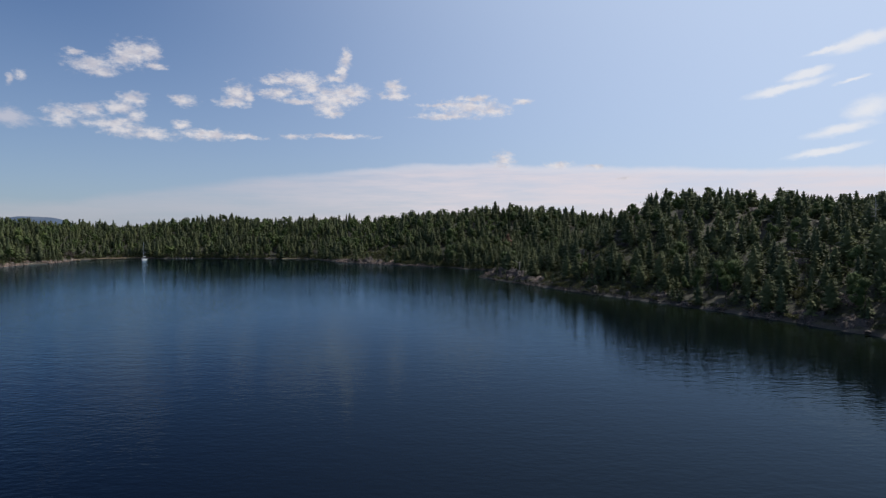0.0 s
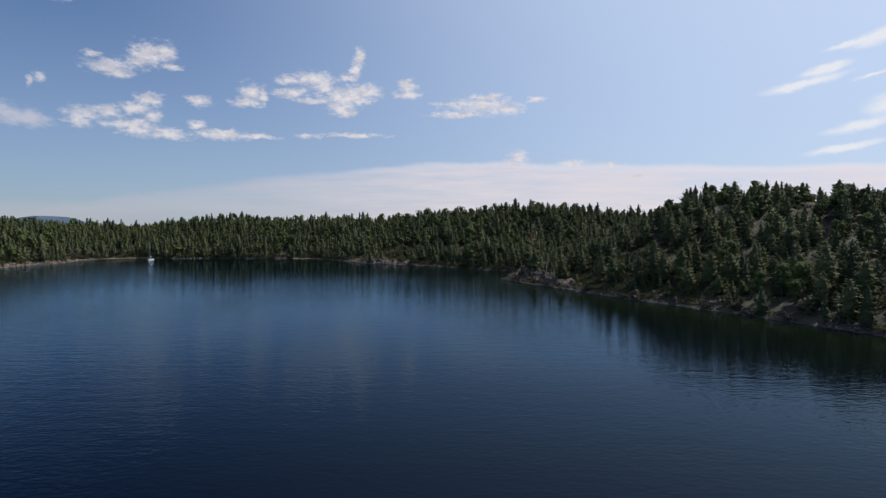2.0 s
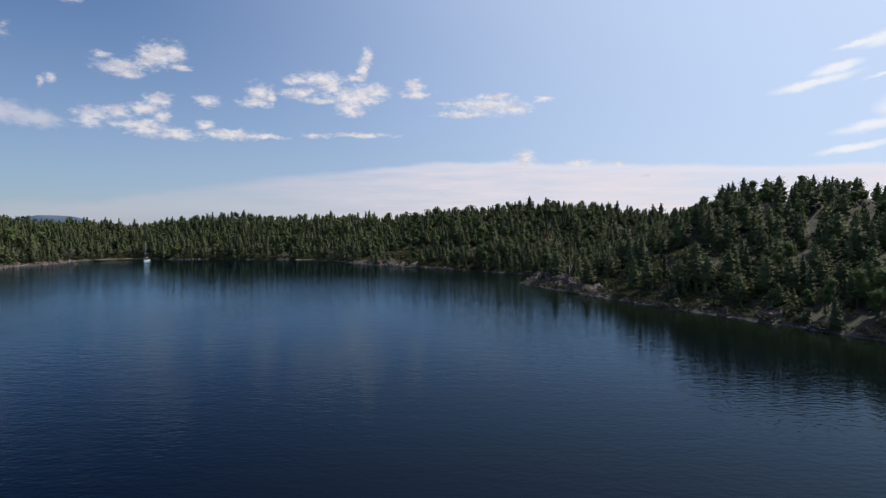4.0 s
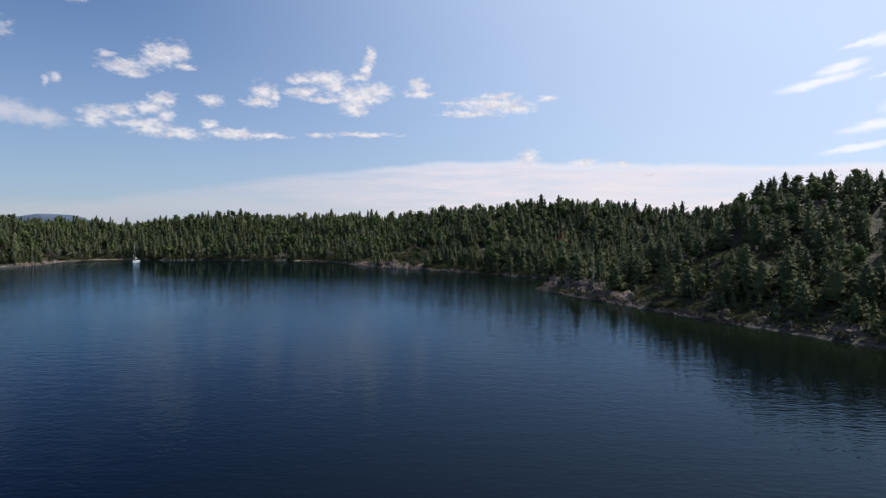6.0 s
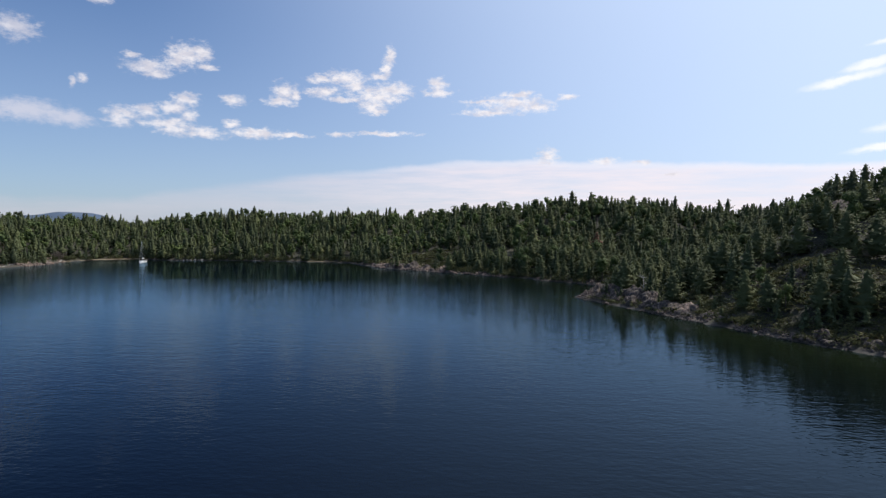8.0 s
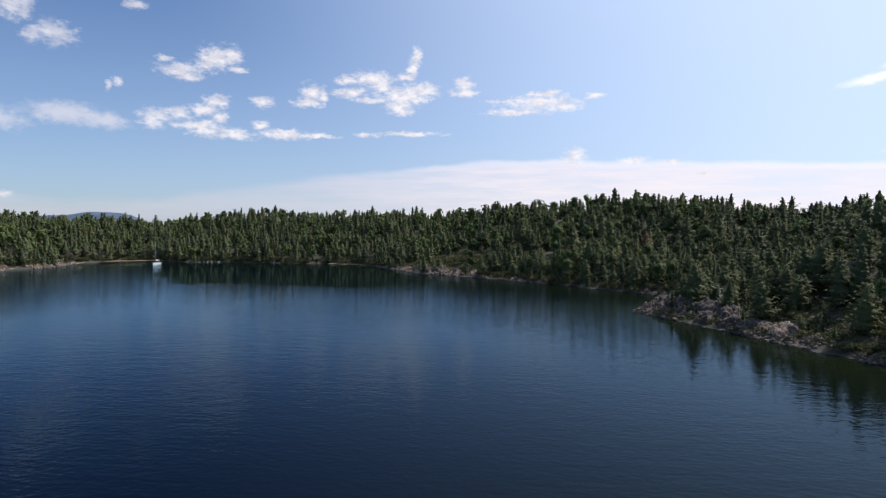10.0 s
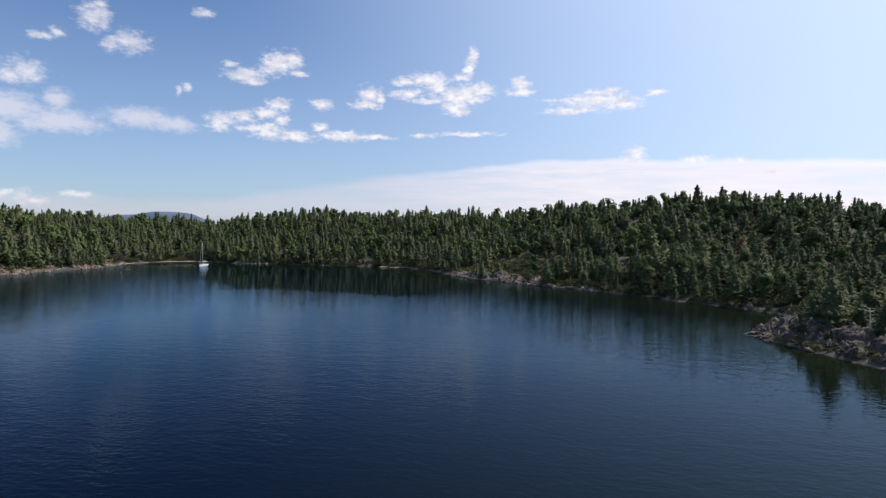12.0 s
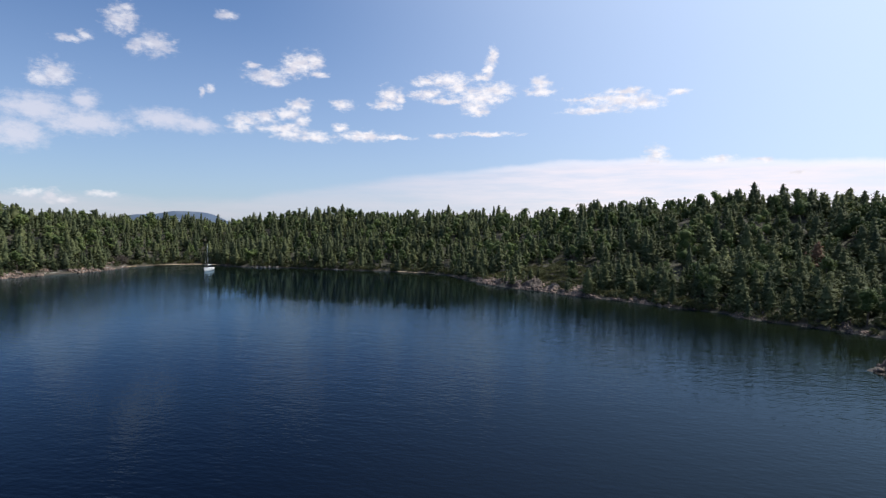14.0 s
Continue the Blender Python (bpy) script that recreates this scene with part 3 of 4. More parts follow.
CROWNS = {"pine": pine_crown, "spruce": spruce_crown, "leafy": leafy_crown}
LEAVES = {"pine": M_PINE, "spruce": M_SPRUCE, "leafy": M_LEAF}


def forest_sites():
    """Where trees stand: a jittered lattice on the land, thinned on bare rock."""
    rng = np.random.RandomState(17)
    gx, gy = np.meshgrid(np.arange(-430, 330, 4.7), np.arange(20, 660, 4.7))
    x, y = (gx + rng.uniform(-2.3, 2.3, gx.shape)).ravel(), (gy + rng.uniform(-2.3, 2.3, gy.shape)).ravel()
    s = shore_distance(x, y)
    ok = (s > 1.3) & (s < 170)
    x, y, s = x[ok], y[ok], s[ok]
    bare = bareness(x, y, s) - np.exp(-s / 0.95) * 1.1
    chance = np.clip(1.0 - 1.9 * bare, 0.03, 1) * np.where(s < 3, 0.8, 1) * np.where((s < 5.0) & (x > 12) & (x < 62) & (y < 257), 0.22, 1) * np.where(s > 150, 0.3, 1)
    chance = chance * (1 - 0.4 * np.exp(-((x - 57) / 20) ** 2 - ((y - 208) / 20) ** 2))
    ok = rng.uniform(0, 1, len(x)) < chance
    x, y, s, bare = x[ok], y[ok], s[ok], bare[ok]
    z = land(x, y, s)
    h = (9.4 + 1.2 * ripple(x, y, 60, 31)) * np.where(rng.uniform(0, 1, len(x)) < 0.05, 1.18, rng.uniform(0.55, 1.10, len(x))) * (0.8 + 0.2 * np.clip(s / 12, 0, 1)) * (1 - 0.4 * np.clip(bare, 0, 1))
    h = h * (1 + 0.12 * np.clip((y - 290) / 30, 0, 1))
    h = h * (1 - 0.2 * np.exp(-((x + 262) / 30) ** 2 - ((y - 430) / 40) ** 2))
    h = h * (1 - 0.12 * np.exp(-((x - 135) / 42) ** 2 - ((y - 200) / 42) ** 2))
    u = rng.uniform(0, 1, len(x)) + 0.16 * ripple(x, y, 45, 33)
    kind = np.where(u < 0.70, 0, np.where(u < 0.90 - 0.05 * (s > 45), 1, 2))
    kind = np.where((y > 350) & (rng.uniform(0, 1, len(x)) < 0.10), 2, kind)
    return x, y, z, s, h, kind, rng.uniform(0, 1, len(x))


def sapling_sites():
    """Young conifers that fill the edge of the wood."""
    rng = np.random.RandomState(19)
    x, y = rng.uniform(-300, 130, 30000), rng.uniform(90, 470, 30000)
    s = shore_distance(x, y)
    bare = bareness(x, y, s) - np.exp(-np.maximum(s, 0) / 0.95) * 1.1
    ok = (s > np.where((x > 12) & (x < 62) & (y < 257), 3.2, 0.9)) & (s < 26) & (rng.uniform(0, 1, len(x)) < np.clip(0.55 - bare, 0.03, 1) * np.exp(-s / 16))
    x, y, s = x[ok], y[ok], s[ok]
    return x, y, land(x, y, s), s, rng.uniform(1.6, 4.6, len(x)), (rng.uniform(0, 1, len(x)) < 0.35).astype(int), rng.uniform(0, 1, len(x))


TX, TY, TZ, TS, TH, TK, TU = (np.concatenate(p) for p in zip(forest_sites(), sapling_sites()))
KINDS = ["pine", "spruce", "leafy"]
# the stretch of shore nearest the flight
near_score = np.hypot(TX - 25, (TY - 215) * 0.55) + TS * 1.2
order = np.argsort(near_score)
tall = order[TH[order] >= 4.7]
NEAR = tall[:290]
rest = np.setdiff1d(order, NEAR)


def near_trees():
    names = {"pine": ("pine_tree", "dark green white pine with layered tufted branches", "tree"),
             "spruce": ("spruce_tree", "narrow dark green spruce with drooping branches", "tree"),
             "leafy": ("broadleaf_tree", "light green leafy tree among the pines", "tree")}
    made = {}
    for k, kind in enumerate(KINDS):
        for v in range(5):
            rng = np.random.RandomState(100 * k + v)
            arg = {"pine": (13, 8, 3, 0.66, 3), "spruce": (16, 8, 2, 0.64, 3), "leafy": (14, 8, 6, 0.46, 1)}[kind]
            cv, cf = CROWNS[kind](rng, 11.0, *arg)
            tv, tf = trunk_form(rng, 11.0, 6, 14)
            crown = mesh_from("crown", cv, cf, False, np.full(len(cv), rng.uniform(0.2, 0.8)))
            crown.materials.append(LEAVES[kind])
            trunk = mesh_from("trunk", tv, tf, True)
            trunk.materials.append(M_BARK)
            made[kind, v] = (crown, trunk)
    for n, i in enumerate(NEAR):
        kind = KINDS[TK[i]]
        name, label, cat = names[kind]
        root = new(name)
        tagged(root, label, cat, "trees on the near shore")
        f = TH[i] / 11.0
        root.matrix_world = pose(TX[i], TY[i], TZ[i], 0, 0, TU[i] * 360) @ Matrix.Diagonal((f, f, f, 1))
        crown, trunk = made[kind, n % 5]
        part("trunk", trunk, None, root)
        part("crown", crown, None, root)


def woods(name, label, which, detail):
    """Many trees as one body of forest, for each kind of leaf and for the trunks."""
    trunks = []
    for k, kind in enumerate(KINDS):
        protos = [CROWNS[kind](np.random.RandomState(900 + 10 * k + v), 11.0, *detail[kind]) for v in range(7)]
        vs, fs, ts, n = [], [], [], 0
        for j, i in enumerate(which):
            if TK[i] != k:
                continue
            v, f = protos[j % 7]
            a, g = TU[i] * 6.283, TH[i] / 11.0
            c, s_ = math.cos(a) * g, math.sin(a) * g
            w = np.stack([v[:, 0] * c - v[:, 1] * s_ + TX[i], v[:, 0] * s_ + v[:, 1] * c + TY[i], v[:, 2] * g + TZ[i]], 1)
            vs.append(w)
            fs.append(f + n)
            n += len(v)
            ts.append(np.full(len(v), (TU[i] * 7.31) % 1.0))
            r = 0.16 * g
            trunks.append(((TX[i], TY[i], TZ[i] - 0.5, r), TH[i] * 0.7))
        if vs:
            ob = part(kind + "_" + name, mesh_from(name, np.concatenate(vs), np.concatenate(fs), False, np.concatenate(ts)), LEAVES[kind])
            tagged(ob, label[kind], "forest", kind="stuff")
    vs, fs = [], []
    for j, ((x, y, z, r), h) in enumerate(trunks):
        b = j * 4
        vs += [(x - r, y - r, z), (x + r, y - r * 0.6, z), (x, y + r, z), (x, y, z + h)]
        fs += [(b, b + 1, b + 3), (b + 1, b + 2, b + 3), (b + 2, b, b + 3)]
    ob = part("trunks_of_" + name, mesh_from("trunks", vs, fs), M_BARK)
    tagged(ob, "grey brown trunks of the forest trees", "forest", kind="stuff")


near_trees()


def open_to_lake(which):
    """Trees whose tops can be seen from out on the lake; the others stand behind the ridges."""
    out = np.zeros(len(which), bool)
    x, y, top = TX[which], TY[which], TZ[which] + TH[which]
    for vx, vy in ((0, 0), (-20, 110), (-60, 190)):
        ok = np.ones(len(which), bool)
        d = np.hypot(x - vx, y - vy)
        for k in np.linspace(0.25, 0.985, 26):
            q = np.minimum(k, 1 - 9.0 / d)
            px, py = vx + (x - vx) * q, vy + (y - vy) * q
            s = shore_distance(px, py)
            ok &= 22 + (top - 22) * q > np.where(s > 2, land(px, py, s) + 6.0, 0)
        out |= ok
    return out


young = TH[rest] < 4.7
woods("saplings", {"pine": "young bushy pines along the edge of the wood", "spruce": "young dark spruces along the edge of the wood", "leafy": "young leafy trees"},
      rest[young], {"pine": (7, 5, 1, 2.6, 1), "spruce": (8, 5, 1, 2.4, 1), "leafy": (6, 5, 1, 2.6, 1)})
rest = rest[~young]
front = open_to_lake(rest)
close = front & (np.hypot(TX[rest] - 20, TY[rest] - 250) < 150)
woods("shore_forest", {"pine": "dense dark green white pine forest on the near shore", "spruce": "narrow dark spruces in the near shore forest",
                       "leafy": "lighter green leafy trees in the near shore forest"}, rest[close],
      {"pine": (11, 7, 3, 1.0, 1), "spruce": (14, 7, 2, 1.0, 1), "leafy": (10, 7, 4, 0.75, 1)})
woods("bay_forest", {"pine": "dense dark green white pine forest round the bay", "spruce": "narrow dark spruces scattered through the bay forest",
                     "leafy": "lighter green leafy trees scattered through the bay forest"}, rest[front & ~close],
      {"pine": (9, 5, 2, 1.4, 1), "spruce": (10, 5, 2, 1.35, 1), "leafy": (9, 6, 2, 1.1, 1)})
woods("upland_forest", {"pine": "dark green pine forest on the hills behind", "spruce": "dark spruces on the hills behind", "leafy": "lighter green leafy trees on the hills behind"},
      rest[~front], {"pine": (5, 4, 1, 2.4, 1), "spruce": (5, 4, 1, 2.2, 1), "leafy": (5, 4, 1, 2.2, 1)})


# ---- distant hill ----
def distant_hill():
    def form(x, y):
        u, v = (x + 915) * 0.8 + (y - 1213) * 0.6, (y - 1213) * 0.8 - (x + 915) * 0.6
        z = 45 * np.exp(-(u / 128) ** 4 - (v / 116) ** 2) + 18 * np.exp(-((u - 170) / 90) ** 2 - (v / 110) ** 2) + 3 * np.sin(u / 38.0) * np.exp(-(u / 150) ** 2)
        z = z + 2.2 * ripple(x, y, 95, 41) * np.exp(-(u / 220) ** 2 - (v / 150) ** 2)
        return z - 2.0, np.zeros_like(x)
    # the haze of distance is put into the hill's colour as blue
    m = Mat("far_hill_painted_haze")
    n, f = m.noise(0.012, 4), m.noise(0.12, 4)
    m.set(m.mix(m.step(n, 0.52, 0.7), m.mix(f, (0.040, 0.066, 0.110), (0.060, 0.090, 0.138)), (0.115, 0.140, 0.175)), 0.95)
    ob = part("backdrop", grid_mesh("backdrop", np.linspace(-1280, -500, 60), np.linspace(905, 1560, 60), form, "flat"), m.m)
    tagged(ob, "distant wooded hill on the horizon, bluish with painted haze", "hill", kind="structure")


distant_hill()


# ---- rocks along the shore ----
def lump(rng, flat=0.6, rough=0.28, cuts=5, fine=2):
    """A broken granite block: an icosphere with planes cut off and roughened."""
    bm = bmesh.new()
    bmesh.ops.create_icosphere(bm, subdivisions=fine, radius=1.0)
    planes = [(Vector(rng.normal(0, 1, 3)).normalized(), rng.uniform(0.5, 0.85)) for _ in range(cuts)]
    stretch = (rng.uniform(0.8, 1.4), rng.uniform(0.7, 1.0), flat * rng.uniform(0.8, 1.2))
    off = Vector(rng.uniform(-50, 50, 3))
    for v in bm.verts:
        p = v.co.copy()
        for n, d in planes:
            k = p.dot(n)
            if k > d:
                p -= n * (k - d)
        p *= 1 + rough * noise.noise(p * 1.6 + off)
        v.co = (p.x * stretch[0], p.y * stretch[1], p.z * stretch[2])
    me = bpy.data.meshes.new("boulder")
    bm.to_mesh(me)
    bm.free()
    me.materials.append(M_GRANITE)
    return me


def along_shore(first, last, count, rng, inland):
    """Places along the shoreline between two of its corners."""
    pts = POLY[first:last + 1]
    seg = np.hypot(*np.diff(pts, axis=0).T)
    cum = np.concatenate([[0], np.cumsum(seg)])
    d = rng.uniform(0, cum[-1], count)
    x, y = np.interp(d, cum, pts[:, 0]), np.interp(d, cum, pts[:, 1])
    i = np.clip(np.searchsorted(cum, d) - 1, 0, len(seg) - 1)
    nx, ny = np.diff(pts, axis=0)[i].T / seg[i]
    o = rng.uniform(inland[0], inland[1], count)
    return x + ny * o, y - nx * o


def boulders():
    rng = np.random.RandomState(8)
    forms = [lump(rng, rng.uniform(0.45, 0.8)) for _ in range(10)]
    spots = [(first, last, n, lo, hi) for first, last, n, lo, hi in
             ((0, 4, 68, 0.3, 1.1), (4, 8, 60, 0.25, 0.9), (8, 14, 14, 0.25, 0.7), (19, 24, 70, 0.35, 1.1), (34, 38, 46, 0.25, 0.65), (29, 31, 10, 0.4, 1.0), (27, 29, 8, 0.3, 0.8))]
    for first, last, n, lo, hi in spots:
        x, y = along_shore(first, last, n, rng, (-0.6, 2.6))
        clump = ripple(x, y, 11, 51)
        for k in range(n):
            size = lo + (hi - lo) * rng.uniform(0, 1) ** 2.5
            if clump[k] < -0.2:
                size *= 0.6
            ob = new("boulder", forms[rng.randint(10)])
            z = float(land(x[k], y[k]))
            ob.matrix_world = pose(x[k], y[k], max(z, -0.15) + 0.12 * size, rng.uniform(-20, 20), rng.uniform(-20, 20), rng.uniform(0, 360)) @ Matrix.Diagonal((size, size, size, 1))
            tagged(ob, "weathered grey pink granite boulder at the waterline", "rock", "boulders along the shore")


def outcrop(rng, rx, ry, h, at_x, at_y, turn):
    """A dome of granite broken by joints into tilted slabs."""
    n, k, dip = 36, int(34 + 3.2 * rx * ry), rng.uniform(0.4, 1.2)
    a = np.linspace(-1.15, 1.15, n)
    gx, gy = np.meshgrid(a, a)
    off = rng.uniform(-80, 80, 2)
    x, y = gx * rx, gy * ry
    wx, wy = x + 0.25 * ripple(x + off[0], y, 1.6, 61), y + 0.25 * ripple(x, y + off[1], 1.6, 62)
    sx, sy = rng.uniform(-1.1, 1.1, k) * rx, rng.uniform(-1.1, 1.1, k) * ry
    c, s_ = math.cos(dip), math.sin(dip)
    d = np.stack([np.hypot((wx - px) * c + (wy - py) * s_, 1.9 * ((wy - py) * c - (wx - px) * s_)) for px, py in zip(sx, sy)], -1)
    near = np.argmin(d, -1)
    first = np.take_along_axis(d, near[..., None], -1)[..., 0]
    d2 = d.copy()
    np.put_along_axis(d2, near[..., None], 1e9, -1)
    gap = d2.min(-1) - first
    r = np.hypot(gx, gy) * (1 + 0.15 * ripple(x + off[0], y + off[1], 3.0, 63))
    smooth = h * (1 - r ** 2.4)
    seat = h * (1 - np.hypot(sx / rx, sy / ry) ** 2.4) + rng.normal(0, 0.34, k)
    tx, ty = rng.normal(0, 0.34, k) - 0.18 * c, rng.normal(0, 0.34, k) - 0.18 * s_
    slab = seat[near] + tx[near] * (x - sx[near]) + ty[near] * (y - sy[near])
    z = 0.25 * smooth + 0.75 * slab - 0.50 * np.exp(-(gap / 0.14) ** 2) + 0.05 * ripple(x + off[0], y, 0.6, 65)
    z = np.where(r > 1.0, np.minimum(z, -1.6 * (r - 1.0)), z)
    ground_z = land(at_x + x * math.cos(turn) - y * math.sin(turn), at_y + x * math.sin(turn) + y * math.cos(turn))
    z = z + np.maximum(ground_z, -0.2) - 0.3
    i = (np.arange(n - 1)[:, None] * n + np.arange(n - 1)[None]).ravel()
    me = mesh_from("bedrock_slab", np.stack([x.ravel(), y.ravel(), z.ravel()], 1), np.stack([i, i + 1, i + 1 + n, i + n], 1))
    me.materials.append(M_GRANITE)
    return me


def bedrock():
    """Broad ledges of bare granite on the headland and along the near shore."""
    rng = np.random.RandomState(12)
    rows = [(19.2, 249.5, 3.0, 1.3), (22, 252.5, 3.6, 1.9), (22.8, 247.5, 4.2, 2.5), (20.8, 243.8, 3.0, 1.5), (25.5, 242, 4.4, 2.7), (23.8, 237.6, 3.1, 1.7), (28, 235.5, 4.4, 2.7),
            (26.4, 230.8, 3.0, 1.7), (30.6, 229, 4.2, 2.5), (29.4, 223.4, 3.0, 1.6), (32.6, 220, 3.6, 1.9), (34.8, 215.2, 3.4, 1.6), (37.5, 208.5, 2.4, 1.0), (48.8, 186, 2.2, 1.1),
            (52.5, 179.5, 2.2, 0.8), (55.5, 173.5, 3.0, 1.0), (61.5, 166, 3.2, 1.1), (83.5, 118, 3.6, 1.3), (80, 126.5, 3.6, 1.3), (90, 107, 3.4, 1.4), (75, 140, 2.6, 0.9), (88, 126, 3.4, 1.6),
            (-52, 353.5, 4.4, 1.7), (-45, 349.5, 4.6, 1.9), (-58, 360, 3.6, 1.3), (-38, 344.5, 4.0, 1.6), (-47, 359, 3.6, 1.2), (-66, 369, 3.2, 1.0), (13, 301.5, 2.6, 0.9), (26.5, 289.5, 2.4, 0.9),
            (54, 208, 4.6, 0.9), (50, 213, 3.2, 0.8), (48, 206, 2.8, 0.7), (81, 238, 6.5, 1.3), (75, 234, 4.2, 1.0), (88, 243, 4.6, 1.0), (58, 201, 3.0, 0.8), (95, 155, 4.2, 1.0),
            (114, 216, 4.6, 1.0), (37, 226, 2.8, 0.8), (86, 231, 4.0, 0.9), (66, 214, 3.0, 0.8)]
    for x, y, r, h in rows:
        turn = rng.uniform(95, 135)
        ob = new("bedrock_slab", outcrop(rng, r * rng.uniform(0.95, 1.25), r * rng.uniform(0.65, 0.85), h, x, y, radians(turn)))
        ob.matrix_world = pose(x, y, 0, 0, 0, turn)
        if (x, y) == (34.8, 215.2):
            ob.data.materials.clear()
            ob.data.materials.append(M_STONE)
            tagged(ob, "pale pink cracked granite slab at the waterline", "rock", "granite ledges on the shore")
        else:
            tagged(ob, "pinkish grey granite ledge sloping into the lake", "rock", "granite ledges on the shore")


def stone_band(rng, data, bands, gaps, stone, label):
    """Loose stones strewn along stretches of the shore, in patches."""
    vs, fs, n = [], [], 0
    for first, last, count, hi, deep in bands:
        x, y = along_shore(first, last, count, rng, (-0.5, deep))
        z = land(x, y)
        keep = ripple(x, y, 14, 52) > rng.uniform(-0.6, 0.35, count) + gaps
        for k in np.nonzero(keep)[0]:
            v, f = data[rng.randint(9)]
            a, s_ = rng.uniform(0, 6.283), 0.14 + (hi - 0.14) * rng.uniform(0, 1) ** 2
            c, q = math.cos(a) * s_, math.sin(a) * s_
            vs.append(np.stack([v[:, 0] * c - v[:, 1] * q + x[k], v[:, 0] * q + v[:, 1] * c + y[k], v[:, 2] * s_ + max(z[k], -0.1) + 0.05], 1))
            fs.append(f + n)
            n += len(v)
    ob = part("shore_stones", mesh_from("shore_stones", np.concatenate(vs), np.concatenate(fs)), stone)
    tagged(ob, label, "stones", kind="stuff")


def shore_stones():
    """Small stones in a loose band round the rest of the bay."""
    rng = np.random.RandomState(14)
    forms = [lump(rng, 0.7, 0.3, 3, 1) for _ in range(9)]
    data = []
    for me in forms:
        v = np.zeros(len(me.vertices) * 3, np.float32)
        me.vertices.foreach_get("co", v)
        f = np.zeros(len(me.loops), np.int32)
        me.loops.foreach_get("vertex_index", f)
        data.append((v.reshape(-1, 3)[:], f.reshape(-1, 3)))
    # this band takes the darker granite colour to stand in for tree shade
    bands = ((0, 9, 3000, 0.65, 1.8),)
    stone_band(rng, data, bands, 0.25, M_GRANITE, "grey pink stones along the wooded waterline, darkened for tree shade")
    bands = ((11, 18, 800, 0.5, 2.0), (18, 20, 900, 0.7, 4.0), (20, 24, 3600, 0.95, 8.5), (24, 33, 380, 0.5, 1.6), (34, 38, 2200, 0.95, 4.5))
    stone_band(rng, data, bands, 0.0, M_STONE, "loose grey pink stones along the waterline")


boulders()
bedrock()
shore_stones()


def beach(name, path, wide, label):
    """A low strip of sand at the water's edge, thicker in the middle."""
    vs, fs = [], []
    pts = np.array(path, float)
    n = len(pts)
    for i, p in enumerate(pts):
        d = pts[min(i + 1, n - 1)] - pts[max(i - 1, 0)]
        d /= np.hypot(*d)
        nrm = np.array([d[1], -d[0]])
        w = wide * (0.35 + 0.65 * math.sin(math.pi * i / (n - 1)))
        for k, (o, z) in enumerate(((-1.2, -0.15), (-0.2, 0.12), (0.6, 0.42), (1.2, 0.30))):
            q = p + nrm * o * w
            vs.append((q[0], q[1], z + 0.05 * math.sin(i * 1.7 + k)))
    for i in range(n - 1):
        for k in range(3):
            a = i * 4 + k
            fs.append((a, a + 1, a + 5, a + 4))
    ob = part(name, mesh_from(name, vs, fs, True), M_SAND)
    tagged(ob, label, "beach", kind="structure")


beach("beach", [(-246, 385), (-245, 392), (-242.5, 399), (-238.5, 405), (-233, 409.5), (-227, 413), (-219, 414), (-212, 412.5)], 1.6, "narrow tan sand beach at the head of the bay")
beach("sand_strip", [(-112, 402.6), (-105, 401), (-98, 398.8), (-92, 396)], 1.2, "thin pale strip of sand under the trees")


# ---- shrubs ----
def shrub_form(rng, n, size):
    c = rng.normal(0, 1, (n, 3))
    c /= np.linalg.norm(c, axis=1)[:, None]
    c = c * rng.uniform(0.5, 1.0, (n, 1)) * np.array([1.0, 1.0, 0.55]) + np.array([0, 0, 0.45])
    c[:, 0] += 0.3 * np.sin(c[:, 1] * 3 + rng.uniform(0, 6))
    return sprays(c, c - np.array([0, 0, 0.3]), size, rng, 3, 0.8)


def low_mats(rng):
    """Low juniper, blueberry and grass over the near slopes."""
    vs, fs, ts, n = [], [], [], 0
    protos = [shrub_form(rng, 18, 0.19) for _ in range(6)]
    # thickest on the open slope behind the headland
    x = np.concatenate([rng.uniform(16, 75, 9000), rng.uniform(14, 125, 26000)])
    y = np.concatenate([rng.uniform(165, 262, 9000), rng.uniform(95, 275, 26000)])
    s = shore_distance(x, y)
    bare = bareness(x, y, s)
    bare[:9000] += np.where(s[:9000] < 28, 0.3, 0)
    want = (s > 0.8) & (s < 50) & (np.hypot(x - 19, y - 249) > 5) & (rng.uniform(0, 1, len(s)) < np.where(bare > 0.25, 1.0, 0.10))
    front = np.nonzero(want[:9000])[0][:2600]
    idx = np.concatenate([front, 9000 + np.nonzero(want[9000:])[0][:1500]])
    z = land(x, y, s)
    for i in idx:
        v, f = protos[rng.randint(6)]
        g, a = rng.uniform(0.4, 1.5), rng.uniform(0, 6.283)
        c, q = math.cos(a) * g, math.sin(a) * g
        vs.append(np.stack([v[:, 0] * c - v[:, 1] * q + x[i], v[:, 0] * q + v[:, 1] * c + y[i], v[:, 2] * g * 0.7 + z[i]], 1))
        fs.append(f + n)
        n += len(v)
        ts.append(np.full(len(v), rng.uniform(0, 1)))
    ob = part("juniper_mats", mesh_from("juniper_mats", np.concatenate(vs), np.concatenate(fs), False, np.concatenate(ts)), M_SHRUB)
    tagged(ob, "low juniper and grass over the granite slopes", "undergrowth", kind="stuff")


